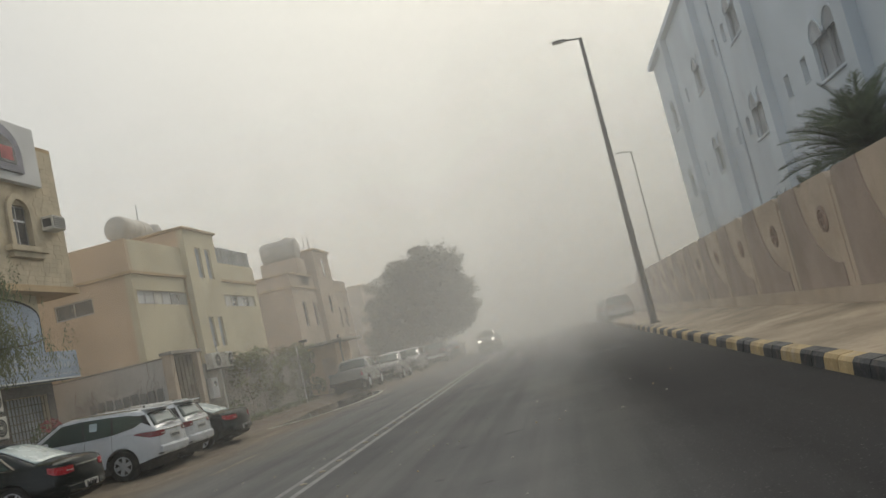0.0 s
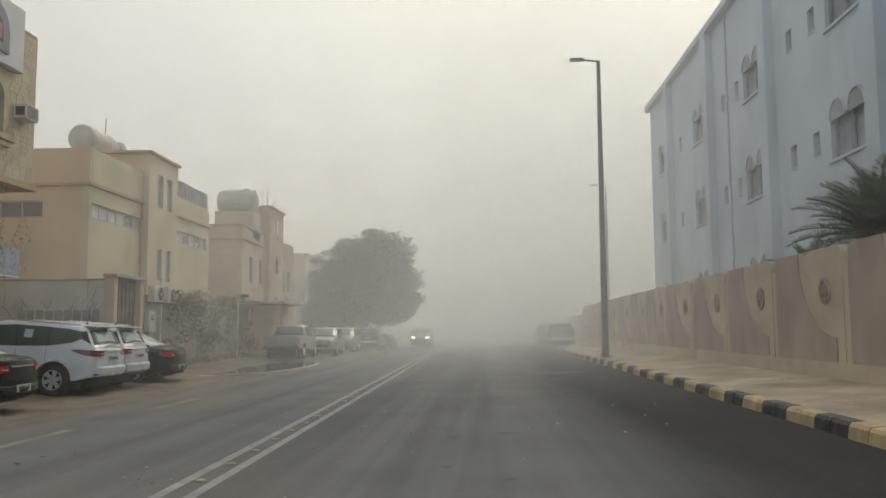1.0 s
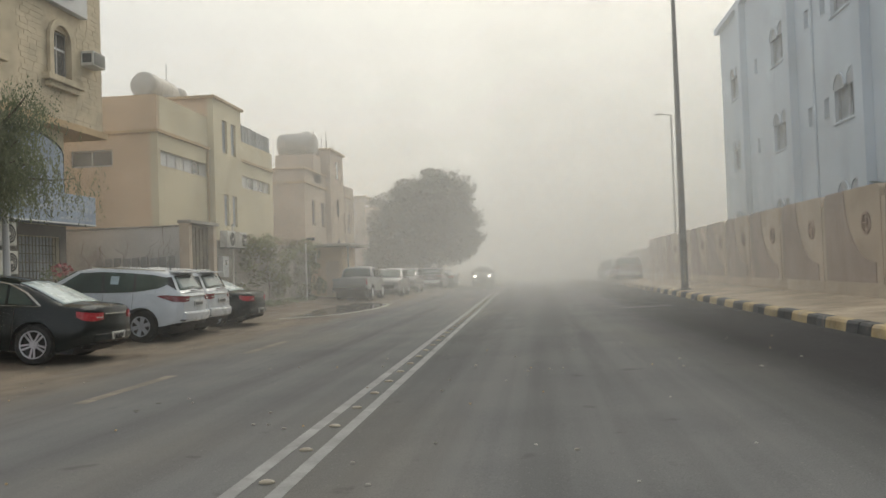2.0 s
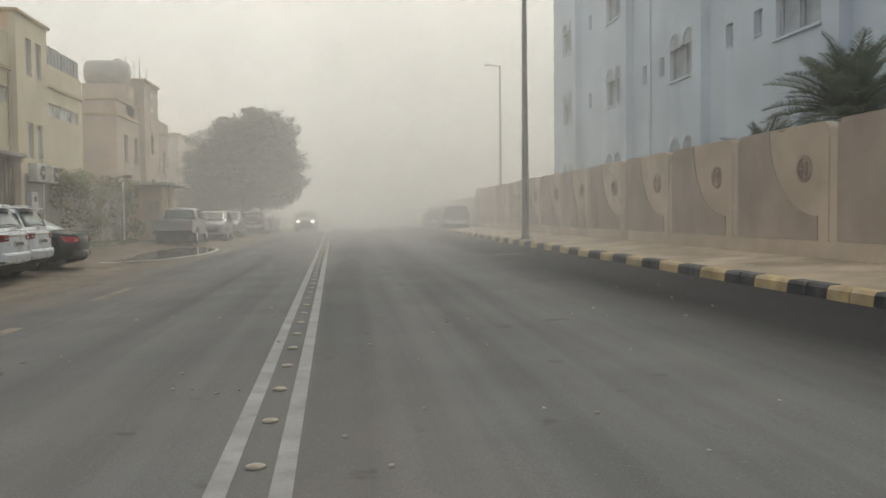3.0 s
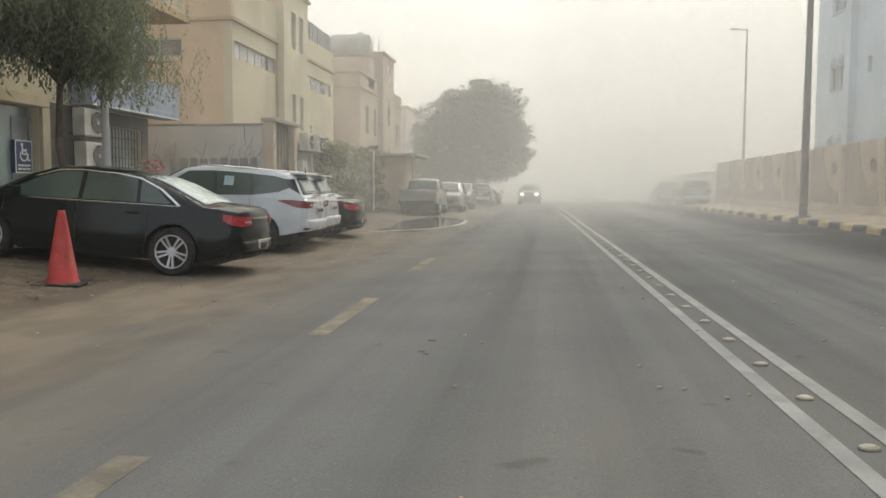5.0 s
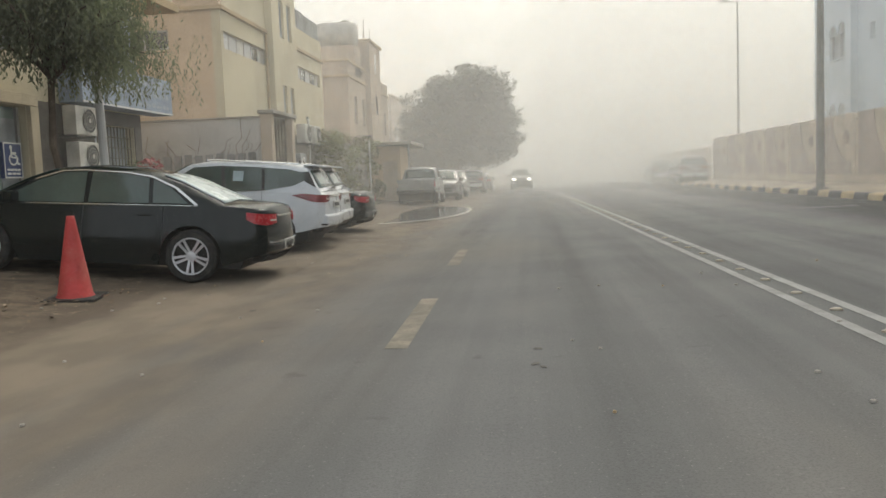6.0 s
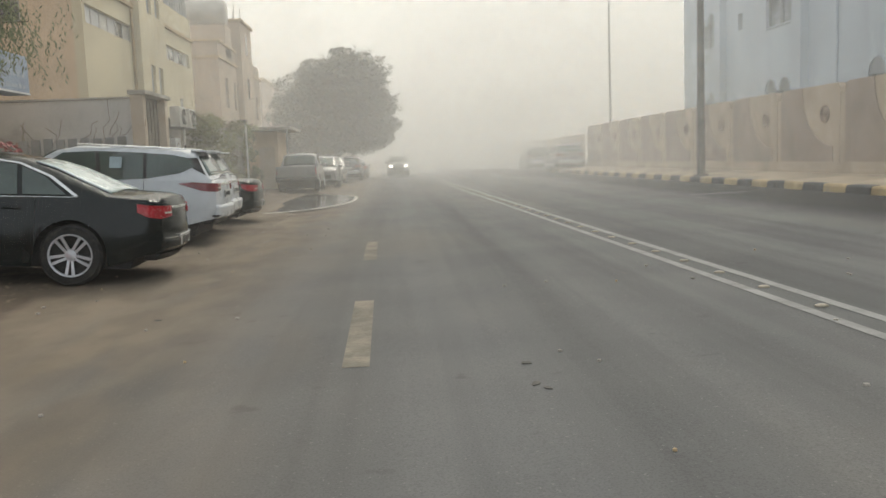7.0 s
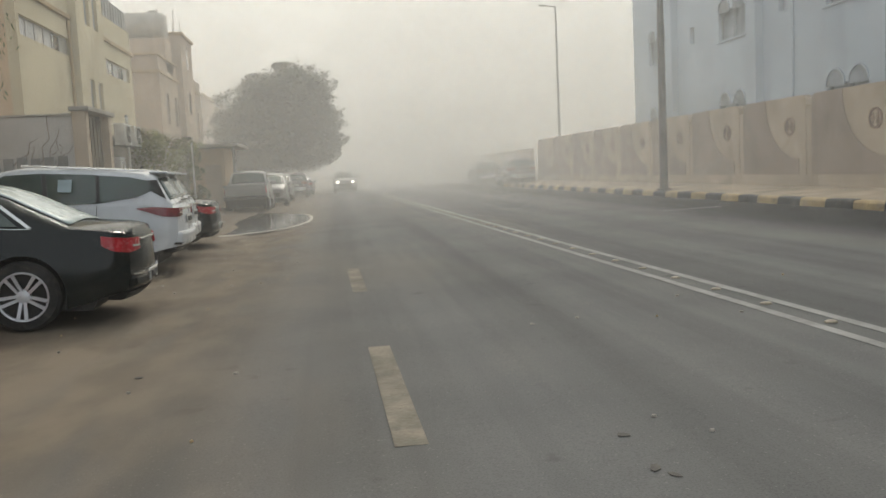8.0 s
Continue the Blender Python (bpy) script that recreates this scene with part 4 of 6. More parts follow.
        for a, b in zip(rows_, rows_[1:]):
            for j in range(8):
                bm.faces.new((a[j], a[j + 1], b[j + 1], b[j]))
        bmesh.ops.recalc_face_normals(bm, faces=bm.faces)
        bmesh.ops.solidify(bm, geom=bm.faces[:], thickness=0.008)
        part(nm, bm, mt, c, smooth=True)
    # seams, handles, mirrors
    for xd in s["seams"]:
        zb = lerp(s["belt"], xd)
        for sg in (1, -1):
            bm = bmesh.new()
            zz = np.linspace(max(low(xd), 0.3) + 0.03, zb, 6)
            for a, b in zip(zz, zz[1:]):
                slab([(xd - 0.004, sg * (side(xd, a) + 0.003), a), (xd + 0.004, sg * (side(xd, a) + 0.003), a), (xd + 0.004, sg * (side(xd, b) + 0.003), b), (xd - 0.004, sg * (side(xd, b) + 0.003), b)], (0, -sg * 0.004, 0), bm)
            part("door_seam", bm, "trimk", c)
    for xh in s["handles"]:
        zh = lerp(s["belt"], xh) - 0.1
        for sg in (1, -1):
            y = sg * (side(xh, zh) + 0.015)
            part("door_handle", box(xh - 0.1, xh + 0.1, y - 0.012, y + 0.012, zh - 0.015, zh + 0.015, 0.008), s.get("handle", s["paint"]), c)
    xm = s["mirror"]
    for sg in (1, -1):
        zb = lerp(s["belt"], xm)
        y0 = sg * (side(xm, zb) - 0.02)
        part("mirror", box(xm - 0.06, xm + 0.08, min(y0, y0 + sg * 0.22), max(y0, y0 + sg * 0.22), zb + 0.01, zb + 0.17, 0.035), s["paint"], c)
    # lamps and tail
    for lo, hi, inner, mt in s["lamps"]:      # wraps from the flank round the corner onto the tail
        for sg in (1, -1):
            bm = bmesh.new()
            cols = []
            for k in range(11):
                x = lo[-1][0] * (1 - k / 10)
                cols.append([bm.verts.new((x - 0.004, sg * (side(x, z) + 0.014), z)) for z in (lerp(lo, x), (lerp(lo, x) + lerp(hi, x)) / 2, lerp(hi, x))])
            w_ = abs(cols[-1][1].co.y)
            for k in range(1, 4):
                y = w_ + (inner - w_) * k / 3
                cols.append([bm.verts.new((-0.022, sg * y, z)) for z in (lo[0][1] + 0.01 * k, (lo[0][1] + hi[0][1]) / 2, hi[0][1])])
            for a, b in zip(cols, cols[1:]):
                for j in (0, 1):
                    bm.faces.new((a[j], a[j + 1], b[j + 1], b[j]))
            r_ = bmesh.ops.extrude_face_region(bm, geom=bm.faces[:])
            bmesh.ops.translate(bm, verts=[v for v in r_["geom"] if isinstance(v, bmesh.types.BMVert)], vec=(0.02, -sg * 0.03, 0))
            bmesh.ops.recalc_face_normals(bm, faces=bm.faces)
            tl = part("tail_lamp", bm, mt, c)
            zc = (lo[0][1] + hi[0][1]) / 2
            y0, y1 = sorted((sg * (inner + 0.03), sg * (w_ - 0.06)))
            part("clear_band", box(-0.034, -0.02, y0, y1, zc - 0.014, zc + 0.004), "tailw", tl)
    for x0, x1, y, z0, z1, mt, nm in s["tail_bits"]:
        bm = box(x0, x1, -y, y, z0, z1, min(0.045, (z1 - z0) * 0.3, (x1 - x0) * 0.3))
        for yc in np.linspace(-0.85, 0.85, 9):
            bmesh.ops.bisect_plane(bm, geom=bm.verts[:] + bm.edges[:] + bm.faces[:], plane_co=(0, y * yc, 0), plane_no=(0, 1, 0))
        part(nm, bm, mt, c)
    pw = s["plate_z"]
    pl = part("number_plate", box(-0.03, -0.012, -0.26, 0.26, pw, pw + 0.13), "plate", c)
    for k in range(4):
        part("bar", box(-0.034, -0.029, -0.2 + k * 0.11, -0.13 + k * 0.11, pw + 0.03, pw + 0.1), "plateb", pl)
    for poly, mt in s["front"]:
        for sg in (1, -1):
            part("headlamp", slab([(Lc + 0.012 - s["nose_in"] * abs(y) / W, sg * y, z) for y, z in poly], (-0.05, 0, 0)), mt, c)
    part("grille", box(Lc - 0.05, Lc + 0.015, -0.5, 0.5, 0.5, 0.72, 0.01), "trimk", c)
    for xw in s["wheels"]:
        for sg in (1, -1):
            wheel(c, xw, sg * (W - s.get("tyre", 0.235) / 2 - 0.012), R, rimr, s.get("tyre", 0.235), sg, s["spokes"], s["twin"])
    for extra in s.get("extra", ()):
        extra(c, s, side)
    up_, zu, dn_, zd, reach = s.get("lean", (0.0, 0.6, 0.0, 0.5, 0.6))      # the tail leans in above and tucks under below
    for o in c.children_recursive:
        for v in o.data.vertices:
            if v.co.x < reach:
                v.co.x += (1 - max(0.0, v.co.x) / reach) * (up_ * max(0.0, v.co.z - zu) + dn_ * max(0.0, zd - v.co.z) + s.get("bow", 0.0) * min(1.0, abs(v.co.y) / W) ** 2.4)
    return c


SEDAN = dict(bow=0.17, lean=(0.13, 0.58, 0.9, 0.46, 0.7), L=5.15, W=1.93, H=1.50, R=0.36, rim=0.255, wheels=(1.10, 3.97), paint="paintk", spokes=5, twin=True, tyre=0.24,
    under=[(0, 0.42), (0.3, 0.30), (0.8, 0.22), (4.4, 0.2), (5.0, 0.25), (5.15, 0.34)],
    belt=[(0, 0.93), (0.6, 0.985), (1.5, 0.995), (3.6, 0.96), (4.6, 0.84), (5.15, 0.66)],
    top=[(0, 0.98), (0.04, 1.045), (0.2, 1.075), (0.9, 1.085), (1.5, 1.06), (3.6, 1.0), (3.9, 1.03), (4.6, 0.94), (5.0, 0.82), (5.15, 0.70)],
    cabin=[(0.62, 1.04), (1.0, 1.19), (1.35, 1.34), (1.7, 1.44), (2.1, 1.49), (2.7, 1.50), (3.1, 1.455), (3.5, 1.30), (4.0, 1.03)], cab_top=0.64,
    glass=[[(2.62, 1.015), (3.55, 0.99), (3.72, 1.04), (3.3, 1.29), (2.98, 1.405), (2.66, 1.43)], [(1.72, 1.045), (2.55, 1.02), (2.58, 1.43), (2.1, 1.42), (1.78, 1.385)], [(1.18, 1.06), (1.66, 1.05), (1.72, 1.37), (1.45, 1.265)]],
    chrome=[[(1.08, 1.045), (1.4, 1.26), (1.75, 1.395), (2.1, 1.437), (2.7, 1.445), (3.0, 1.42), (3.35, 1.295), (3.36, 1.31), (3.0, 1.435), (2.7, 1.46), (2.1, 1.452), (1.74, 1.412), (1.37, 1.275), (1.04, 1.052)], [(1.05, 1.03), (3.6, 0.967), (3.6, 0.977), (1.05, 1.042)]],
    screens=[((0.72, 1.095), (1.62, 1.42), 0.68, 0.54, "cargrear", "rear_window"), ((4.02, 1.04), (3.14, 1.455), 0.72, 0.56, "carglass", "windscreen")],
    seams=(1.5, 2.6, 3.75), handles=(1.75, 2.85), handle="paintk", mirror=3.55,
    lamps=[([(0, 0.815), (0.12, 0.835), (0.25, 0.89)], [(0, 0.965), (0.25, 0.985)], 0.50, "tail")],
    tail_bits=[(-0.022, 0.03, 0.42, 0.93, 0.955, "chrome", "chrome_bar"), (-0.025, 0.25, 0.72, 0.42, 0.58, "paintk", "bumper"), (-0.03, 0.2, 0.70, 0.577, 0.588, "chrome", "bumper_trim"), (0.02, 0.12, 0.66, 0.33, 0.40, "chrome", "exhaust_trim"), (-0.03, 0.2, 0.7, 0.30, 0.40, "trimk", "diffuser")],
    plate_z=0.47, front=[([(0.45, 0.62), (0.78, 0.64), (0.8, 0.74), (0.5, 0.72)], "tailw")], nose_in=0.35)

SUV = dict(bow=0.10, lean=(0.10, 0.7, 0.7, 0.56, 0.6), L=4.8, W=1.86, H=1.71, R=0.385, rim=0.235, wheels=(1.02, 3.765), paint="paintw", spokes=6, twin=False, tyre=0.265,
    under=[(0, 0.50), (0.35, 0.42), (0.8, 0.36), (4.2, 0.34), (4.8, 0.45)],
    belt=[(0, 1.12), (0.6, 1.17), (1.1, 1.16), (1.6, 1.08), (3.2, 1.06), (4.0, 0.98), (4.8, 0.8)],
    top=[(0, 1.08), (0.05, 1.17), (0.4, 1.2), (1.6, 1.13), (3.2, 1.12), (3.5, 1.14), (4.3, 1.08), (4.7, 0.98), (4.8, 0.86)],
    cabin=[(0.05, 1.18), (0.14, 1.274), (0.34, 1.56), (0.42, 1.636), (0.9, 1.686), (1.7, 1.711), (2.4, 1.694), (2.75, 1.627), (3.2, 1.358), (3.55, 1.15)], cab_top=0.74, cab_low=0.97,
    glass=[[(2.02, 1.13), (3.05, 1.10), (3.25, 1.16), (2.85, 1.426), (2.62, 1.577), (2.1, 1.619)], [(1.26, 1.17), (1.95, 1.13), (2.03, 1.619), (1.3, 1.61)], [(0.36, 1.392), (0.66, 1.274), (1.2, 1.175), (1.24, 1.602), (0.8, 1.585), (0.45, 1.526)]],
    pillars=[[(1.955, 1.13), (2.02, 1.13), (2.095, 1.619), (2.03, 1.619)], [(1.2, 1.175), (1.26, 1.17), (1.3, 1.61), (1.24, 1.602)], [(0.13, 1.25), (0.40, 1.36), (0.50, 1.535), (0.32, 1.55), (0.20, 1.36)]],
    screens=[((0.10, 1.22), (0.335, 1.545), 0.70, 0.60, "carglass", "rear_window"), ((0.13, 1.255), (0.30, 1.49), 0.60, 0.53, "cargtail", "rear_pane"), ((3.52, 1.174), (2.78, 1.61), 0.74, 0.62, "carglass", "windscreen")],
    seams=(1.25, 1.98, 3.05), handles=(1.45, 2.25), mirror=3.0,
    lamps=[([(0, 0.97), (0.2, 0.98), (0.66, 1.09)], [(0, 1.115), (0.4, 1.13), (0.66, 1.105)], 0.50, "taild")],
    tail_bits=[(-0.06, 0.3, 0.76, 0.50, 0.74, "paintw", "bumper"), (-0.02, 0.05, 0.5, 1.08, 1.115, "chrome", "chrome_bar"), (-0.02, 0.2, 0.74, 0.40, 0.50, "trimk", "skid_plate"), (0.14, 0.5, 0.62, 1.648, 1.68, "paintw", "spoiler"), (0.02, 0.05, 0.26, 1.225, 1.243, "trimk", "wiper")],
    plate_z=0.86, front=[([(0.4, 0.86), (0.8, 0.9), (0.82, 0.99), (0.45, 0.94)], "tailw")], nose_in=0.35)


def suv_extra(c, s, side):
    for sg in (1, -1):
        part("roof_rail", rod((0.6, sg * 0.64, 1.69), (2.4, sg * 0.64, 1.725), 0.02, seg=6), "chrome", c)
        part("fog_reflector", box(-0.055, 0.05, min(sg * 0.62, sg * 0.8), max(sg * 0.62, sg * 0.8), 0.54, 0.57), "trimk", c)
    part("antenna", turned([(0.03, 0), (0.012, 0.05), (0.001, 0.07)], Matrix.Translation((0.75, 0, 1.70)), 8), "trimk", c)


SUV["extra"] = (suv_extra,)


def bed_extra(c, s, side):
    part("bed_floor", box(0.1, 1.75, -0.76, 0.76, 0.80, 0.84), "trimk", c)
    for sg in (1, -1):
        part("bed_rail", box(0.05, 1.8, min(sg * 0.84, sg * 0.91), max(sg * 0.84, sg * 0.91), 1.10, 1.17, 0.02), s["paint"], c)
    part("tailgate", box(-0.03, 0.06, -0.84, 0.84, 0.72, 1.19, 0.02), s["paint"], c)
    part("tailgate_press", box(-0.042, -0.02, -0.62, 0.62, 0.86, 1.05, 0.01), s["paint"], c)


PICKUP = dict(SUV, bow=0.0, pillars=(), lean=(0.0, 0.6, 0.0, 0.5, 0.6), L=5.4, W=1.88, H=1.76, R=0.40, rim=0.24, wheels=(1.3, 4.4), paint="paints",
    under=[(0, 0.62), (0.8, 0.5), (4.9, 0.42), (5.6, 0.5)],
    belt=[(0, 1.12), (1.9, 1.14), (4.0, 1.12), (5.6, 0.98)],
    top=[(0, 1.14), (1.9, 1.17), (4.0, 1.18), (5.2, 1.16), (5.6, 1.0)],
    cabin=[(1.85, 1.16), (2.0, 1.54), (2.15, 1.71), (2.6, 1.76), (3.2, 1.75), (3.5, 1.67), (4.3, 1.18)], cab_top=0.76,
    glass=[[(2.2, 1.2), (2.95, 1.19), (3.0, 1.64), (2.25, 1.64)], [(3.05, 1.19), (3.9, 1.18), (3.4, 1.58), (3.08, 1.64)]],
    screens=[((1.87, 1.22), (2.08, 1.64), 0.74, 0.64, "carglass", "rear_window"), ((4.26, 1.21), (3.52, 1.66), 0.74, 0.64, "carglass", "windscreen")],
    seams=(2.1, 3.0, 4.0), handles=(2.3, 3.2), mirror=3.9,
    lamps=[([(0, 0.84), (0.14, 0.84)], [(0, 1.1), (0.14, 1.1)], 0.80, "tail")],
    tail_bits=[(-0.1, 0.15, 0.88, 0.52, 0.70, "trimk", "bumper")], plate_z=0.55, extra=(bed_extra,))
PICKUP["front"] = [([(0.5, 0.78), (0.86, 0.8), (0.86, 0.98), (0.5, 0.95)], "tailw")]


def dirt_pose(x, y, face):
    """Tail at (x, y); face: degrees of the way it points, from +x."""
    return Matrix.Translation((x, y, gz(x))) @ Matrix.Rotation(radians(face), 4, "Z")


car("sedan", "dusty black saloon with alloy wheels parked nose to the shops", "car", SEDAN, Matrix.Translation((-9.25, 16.5, -0.155)) @ Matrix.Rotation(radians(183), 4, "Z") @ Matrix.Rotation(radians(-4.9), 4, "Y"))
suv1 = car("suv", "white seven-seat off-roader with red tail lamps, paper in window", "car", SUV, Matrix.Translation((-9.55, 21.0, -0.14)) @ Matrix.Rotation(radians(181), 4, "Z") @ Matrix.Rotation(radians(-3.6), 4, "Y"))
part("window_sticker", slab([(1.62, 0.93 - 0.065, 1.34), (1.82, 0.93 - 0.065, 1.34), (1.82, 0.93 - 0.115, 1.53), (1.62, 0.93 - 0.115, 1.53)], (0, 0.004, 0)), "poster", suv1)
car("suv", "white seven-seat off-roader parked beside its twin", "car", SUV, Matrix.Translation((-9.78, 23.1, -0.14)) @ Matrix.Rotation(radians(181), 4, "Z") @ Matrix.Rotation(radians(-3.6), 4, "Y"))
SMALL = dict(SEDAN, paint="paintk", spokes=8, twin=False)
car("sedan", "black saloon parked beyond the white off-roaders", "car", SMALL, Matrix.Translation((-9.7, 26.0, -0.16)) @ Matrix.Rotation(radians(181), 4, "Z") @ Matrix.Rotation(radians(-4), 4, "Y"))
car("pickup_truck", "dusty grey crew-cab pickup standing beside a puddle", "pickup", PICKUP, dirt_pose(-10.75, 42.7, 91))
GREY = dict(SUV, paint="paintg")
car("suv", "dark grey off-roader parked under the tree", "car", dict(GREY, paint="paintm"), Matrix.Translation((-10.45, 54.9, -0.1)) @ Matrix.Rotation(radians(-88), 4, "Z"))
car("suv", "grey off-roader parked under the tree", "car", dict(GREY, paint="paintm"), Matrix.Translation((-10.5, 61.9, -0.1)) @ Matrix.Rotation(radians(-88), 4, "Z"))
car("suv", "dark off-roader parked beyond the tree", "car", GREY, dirt_pose(-9.7, 66.0, 90))
car("sedan", "dark saloon parked beyond the tree", "car", dict(SEDAN, paint="paintg"), dirt_pose(-9.5, 73.0, 90))
ONC = dict(SUV, paint="paints", nose_in=0.0, front=[([(0.46, 0.76), (0.73, 0.78), (0.73, 0.93), (0.46, 0.90)], "head")])
car("suv", "silver off-roader in the road with lit headlamps", "car", ONC, Matrix.Translation((-6.1, 77.5, -0.05)) @ Matrix.Rotation(radians(-90), 4, "Z"), "cars on the road")
car("suv", "silver off-roader parked past the end of the kerb", "car", dict(SUV, paint="paints"), Matrix.Translation((4.6, 57.5, 0.15)) @ Matrix.Rotation(radians(90), 4, "Z"))
car("suv", "dark off-roader parked far along the wall", "car", GREY, Matrix.Translation((4.4, 68.0, 0.12)) @ Matrix.Rotation(radians(90), 4, "Z"))


# ---- street lamps ----
def street_lamp(x, y, z, hgt, arm, r=0.12):
    c = thing("street_lamp", "tall tapered grey street lamp with one flat head", "street lamp", "street lamps", m=pose(x, y, z))
    part("pole", rod((0, 0, 0.0), (0, 0, hgt), r, r * 0.5, 12), "pole", c)
    part("base_plate", box(-0.2, 0.2, -0.2, 0.2, -0.02, 0.04, 0.01), "pole", c)
    part("arm", rod((0.03, 0, hgt - 0.03), (arm * 0.55, 0, hgt + 0.05), 0.04, 0.035, 8), "pole", c)
    h = part("head", box(min(arm * 0.5, arm), max(arm * 0.5, arm), -0.14, 0.14, hgt + 0.02, hgt + 0.12, 0.04), "pole", c)
    part("lens", box(min(arm * 0.6, arm * 0.97), max(arm * 0.6, arm * 0.97), -0.1, 0.1, hgt + 0.008, hgt + 0.024), "lens", h)
    return c


street_lamp(4.2, 34.3, 0.33, 11.9, -1.15, 0.145)
street_lamp(8.55, 63.0, 0.3, 11.7, -1.15)
street_lamp(19.8, 89, 0.3, 11.4, 1.5)
street_lamp(7.0, 98, 0.2, 11.6, -1.15)
street_lamp(19.0, 125, 0.2, 11.6, -1.15)




# ---- shop building ----
shop = thing("shop_building", "two-storey shop building with pale cut-stone upper floor", "building")
SX = -15.2
up = wall_with_holes("upper_wall", shop, "mortar", "x", SX - 0.3, 8.0, 27.2, 6.2, 11.0, [(24.35, 25.3, 7.45, 8.85), (20.6, 21.55, 7.45, 8.85)], 0.3)
part("upper_wall", box(-24, SX - 0.3, 26.9, 27.2, 6.2, 11.0), "stone", shop)
part("upper_wall", box(-24, SX - 0.3, 8.0, 8.3, 6.2, 11.0), "stone", shop)
part("roof", box(-24, SX, 8.0, 27.2, 11.0, 11.14, 0.01), "trimc", shop)
part("soffit", box(-24, SX + 0.12, 7.9, 27.3, 5.98, 6.2, 0.02), "trimc", shop)
part("lower_wall", box(-24, SX - 0.72, 25.3, 25.6, 0.2, 5.98), "ochre", shop)
lw = wall_with_holes("lower_wall", shop, "ochre2", "x", SX - 0.7, 6.0, 25.6, 0.2, 5.98, [(17.0, 20.6, 0.4, 2.95), (23.2, 25.2, 0.3, 2.75)], 0.3)
part("lower_wall", box(-24, SX - 0.4, 6.0, 6.3, 0.2, 5.98), "ochre", shop)
part("back_wall", box(-24.3, -24, 6, 27.2, 0.2, 11.0), "ochre", shop)
w = part("shop_window", box(SX - 0.62, SX - 0.6, 17.02, 20.58, 0.42, 2.93), "shopg", shop)
for y in (17.0, 18.75, 20.5):
    part("mullion", box(SX - 0.60, SX - 0.54, y, y + 0.08, 0.42, 2.93), "frame", w)
# dark reflection at one side of the shop glass, added as a thin slab
part("display_panel", box(SX - 0.598, SX - 0.58, 19.95, 20.48, 0.45, 2.7), "recess", w)
part("window_surround", box(SX - 0.42, SX - 0.3, 16.6, 20.9, 2.96, 3.2, 0.02), "stone", shop)
for y in (16.72, 20.62):
    part("pilaster", box(SX - 0.42, SX - 0.3, y, y + 0.28, 0.25, 2.955, 0.02), "stone", shop)
# darker brown-grey slabs over the wall round the door, below the sign
for y0, y1, z0, z1 in ((20.95, 23.19, 0.25, 3.1), (25.21, 25.58, 0.25, 3.1), (23.19, 25.21, 2.76, 3.1)):
    part("front_cladding", box(SX - 0.395, SX - 0.375, y0, y1, z0, z1, 0.004), "clad", shop, "dark brown-grey panel on the shopfront below the sign")
bm = bmesh.new()
for k in range(13):
    y = 23.22 + 0.165 * k
    rod((SX - 0.5, y, 0.3), (SX - 0.5, y, 2.75), 0.014, seg=5, bm=bm)
for k in range(10):
    z = 0.5 + 0.25 * k
    rod((SX - 0.5, 23.2, z), (SX - 0.5, 25.2, z), 0.014, seg=5, bm=bm)
part("door_grille", bm, "grille", shop)
part("door_leaf", box(SX - 0.66, SX - 0.62, 23.2, 25.2, 0.3, 2.75), "recess2", shop)
# arched windows of the upper floor with raised surrounds
for c in (24.82, 21.07):
    win = window_x(shop, SX, c - 0.475, c + 0.475, 7.45, 8.85, -1, 2)
    part("transom", box(SX - 0.16, SX - 0.1, c - 0.45, c + 0.45, 8.32, 8.38), "signw", win)
    bm = bmesh.new()
    for k in range(14):
        a0, a1 = math.pi * k / 14, math.pi * (k + 1) / 14
        q = [(c - r * math.cos(a), 8.55 + r * math.sin(a)) for r, a in ((0.46, a0), (0.66, a0), (0.66, a1), (0.46, a1))]
        slab([(SX + 0.012, a, b) for a, b in q], (0.10, 0, 0), bm)
    for s in (-1, 1):
        box(SX + 0.012, SX + 0.11, min(c + s * 0.46, c + s * 0.66), max(c + s * 0.46, c + s * 0.66), 7.45, 8.55, 0, bm)
    part("surround", bm, "mortar", win)
    bm = bmesh.new()
    for k in range(10):
        a0, a1 = math.pi * k / 10, math.pi * (k + 1) / 10
        p, q = (c - 0.46 * math.cos(a0), 8.55 + 0.46 * math.sin(a0)), (c - 0.46 * math.cos(a1), 8.55 + 0.46 * math.sin(a1))
        slab([(SX - 0.05, *p), (SX - 0.05, *q), (SX - 0.05, q[0], 9.05), (SX - 0.05, p[0], 9.05)], (0.05, 0, 0), bm)
    part("spandrel", bm, "mortar", win)
    part("sill", box(SX - 0.05, SX + 0.26, c - 0.95, c + 0.95, 7.25, 7.44, 0.03), "mortar", win)
    part("sill_bracket", box(SX - 0.02, SX + 0.17, c - 0.8, c + 0.8, 7.08, 7.245, 0.03), "mortar", win)
# white bay with a grey arched surround
bay = part("bay", box(SX + 0.012, SX + 0.22, 20.2, 26.05, 9.55, 11.6, 0.03), "panelg", shop, "white panelled bay")
part("bay_surround", slab([(SX + 0.225, y, z) for y, z in [(22.6, 9.85), (25.1, 9.85)] + [(23.85 + 1.25 * math.cos(a), 10.5 + 0.95 * math.sin(a)) for a in (math.pi * k / 12 for k in range(13))]], (0.08, 0, 0)), "trimg", bay)
part("bay_glass", slab([(SX + 0.31, y, z) for y, z in [(23.0, 10.1), (24.75, 10.1)] + [(23.87 + 0.87 * math.cos(a), 10.5 + 0.55 * math.sin(a)) for a in (math.pi * k / 12 for k in range(13))]], (0.015, 0, 0)), "glassd", bay)
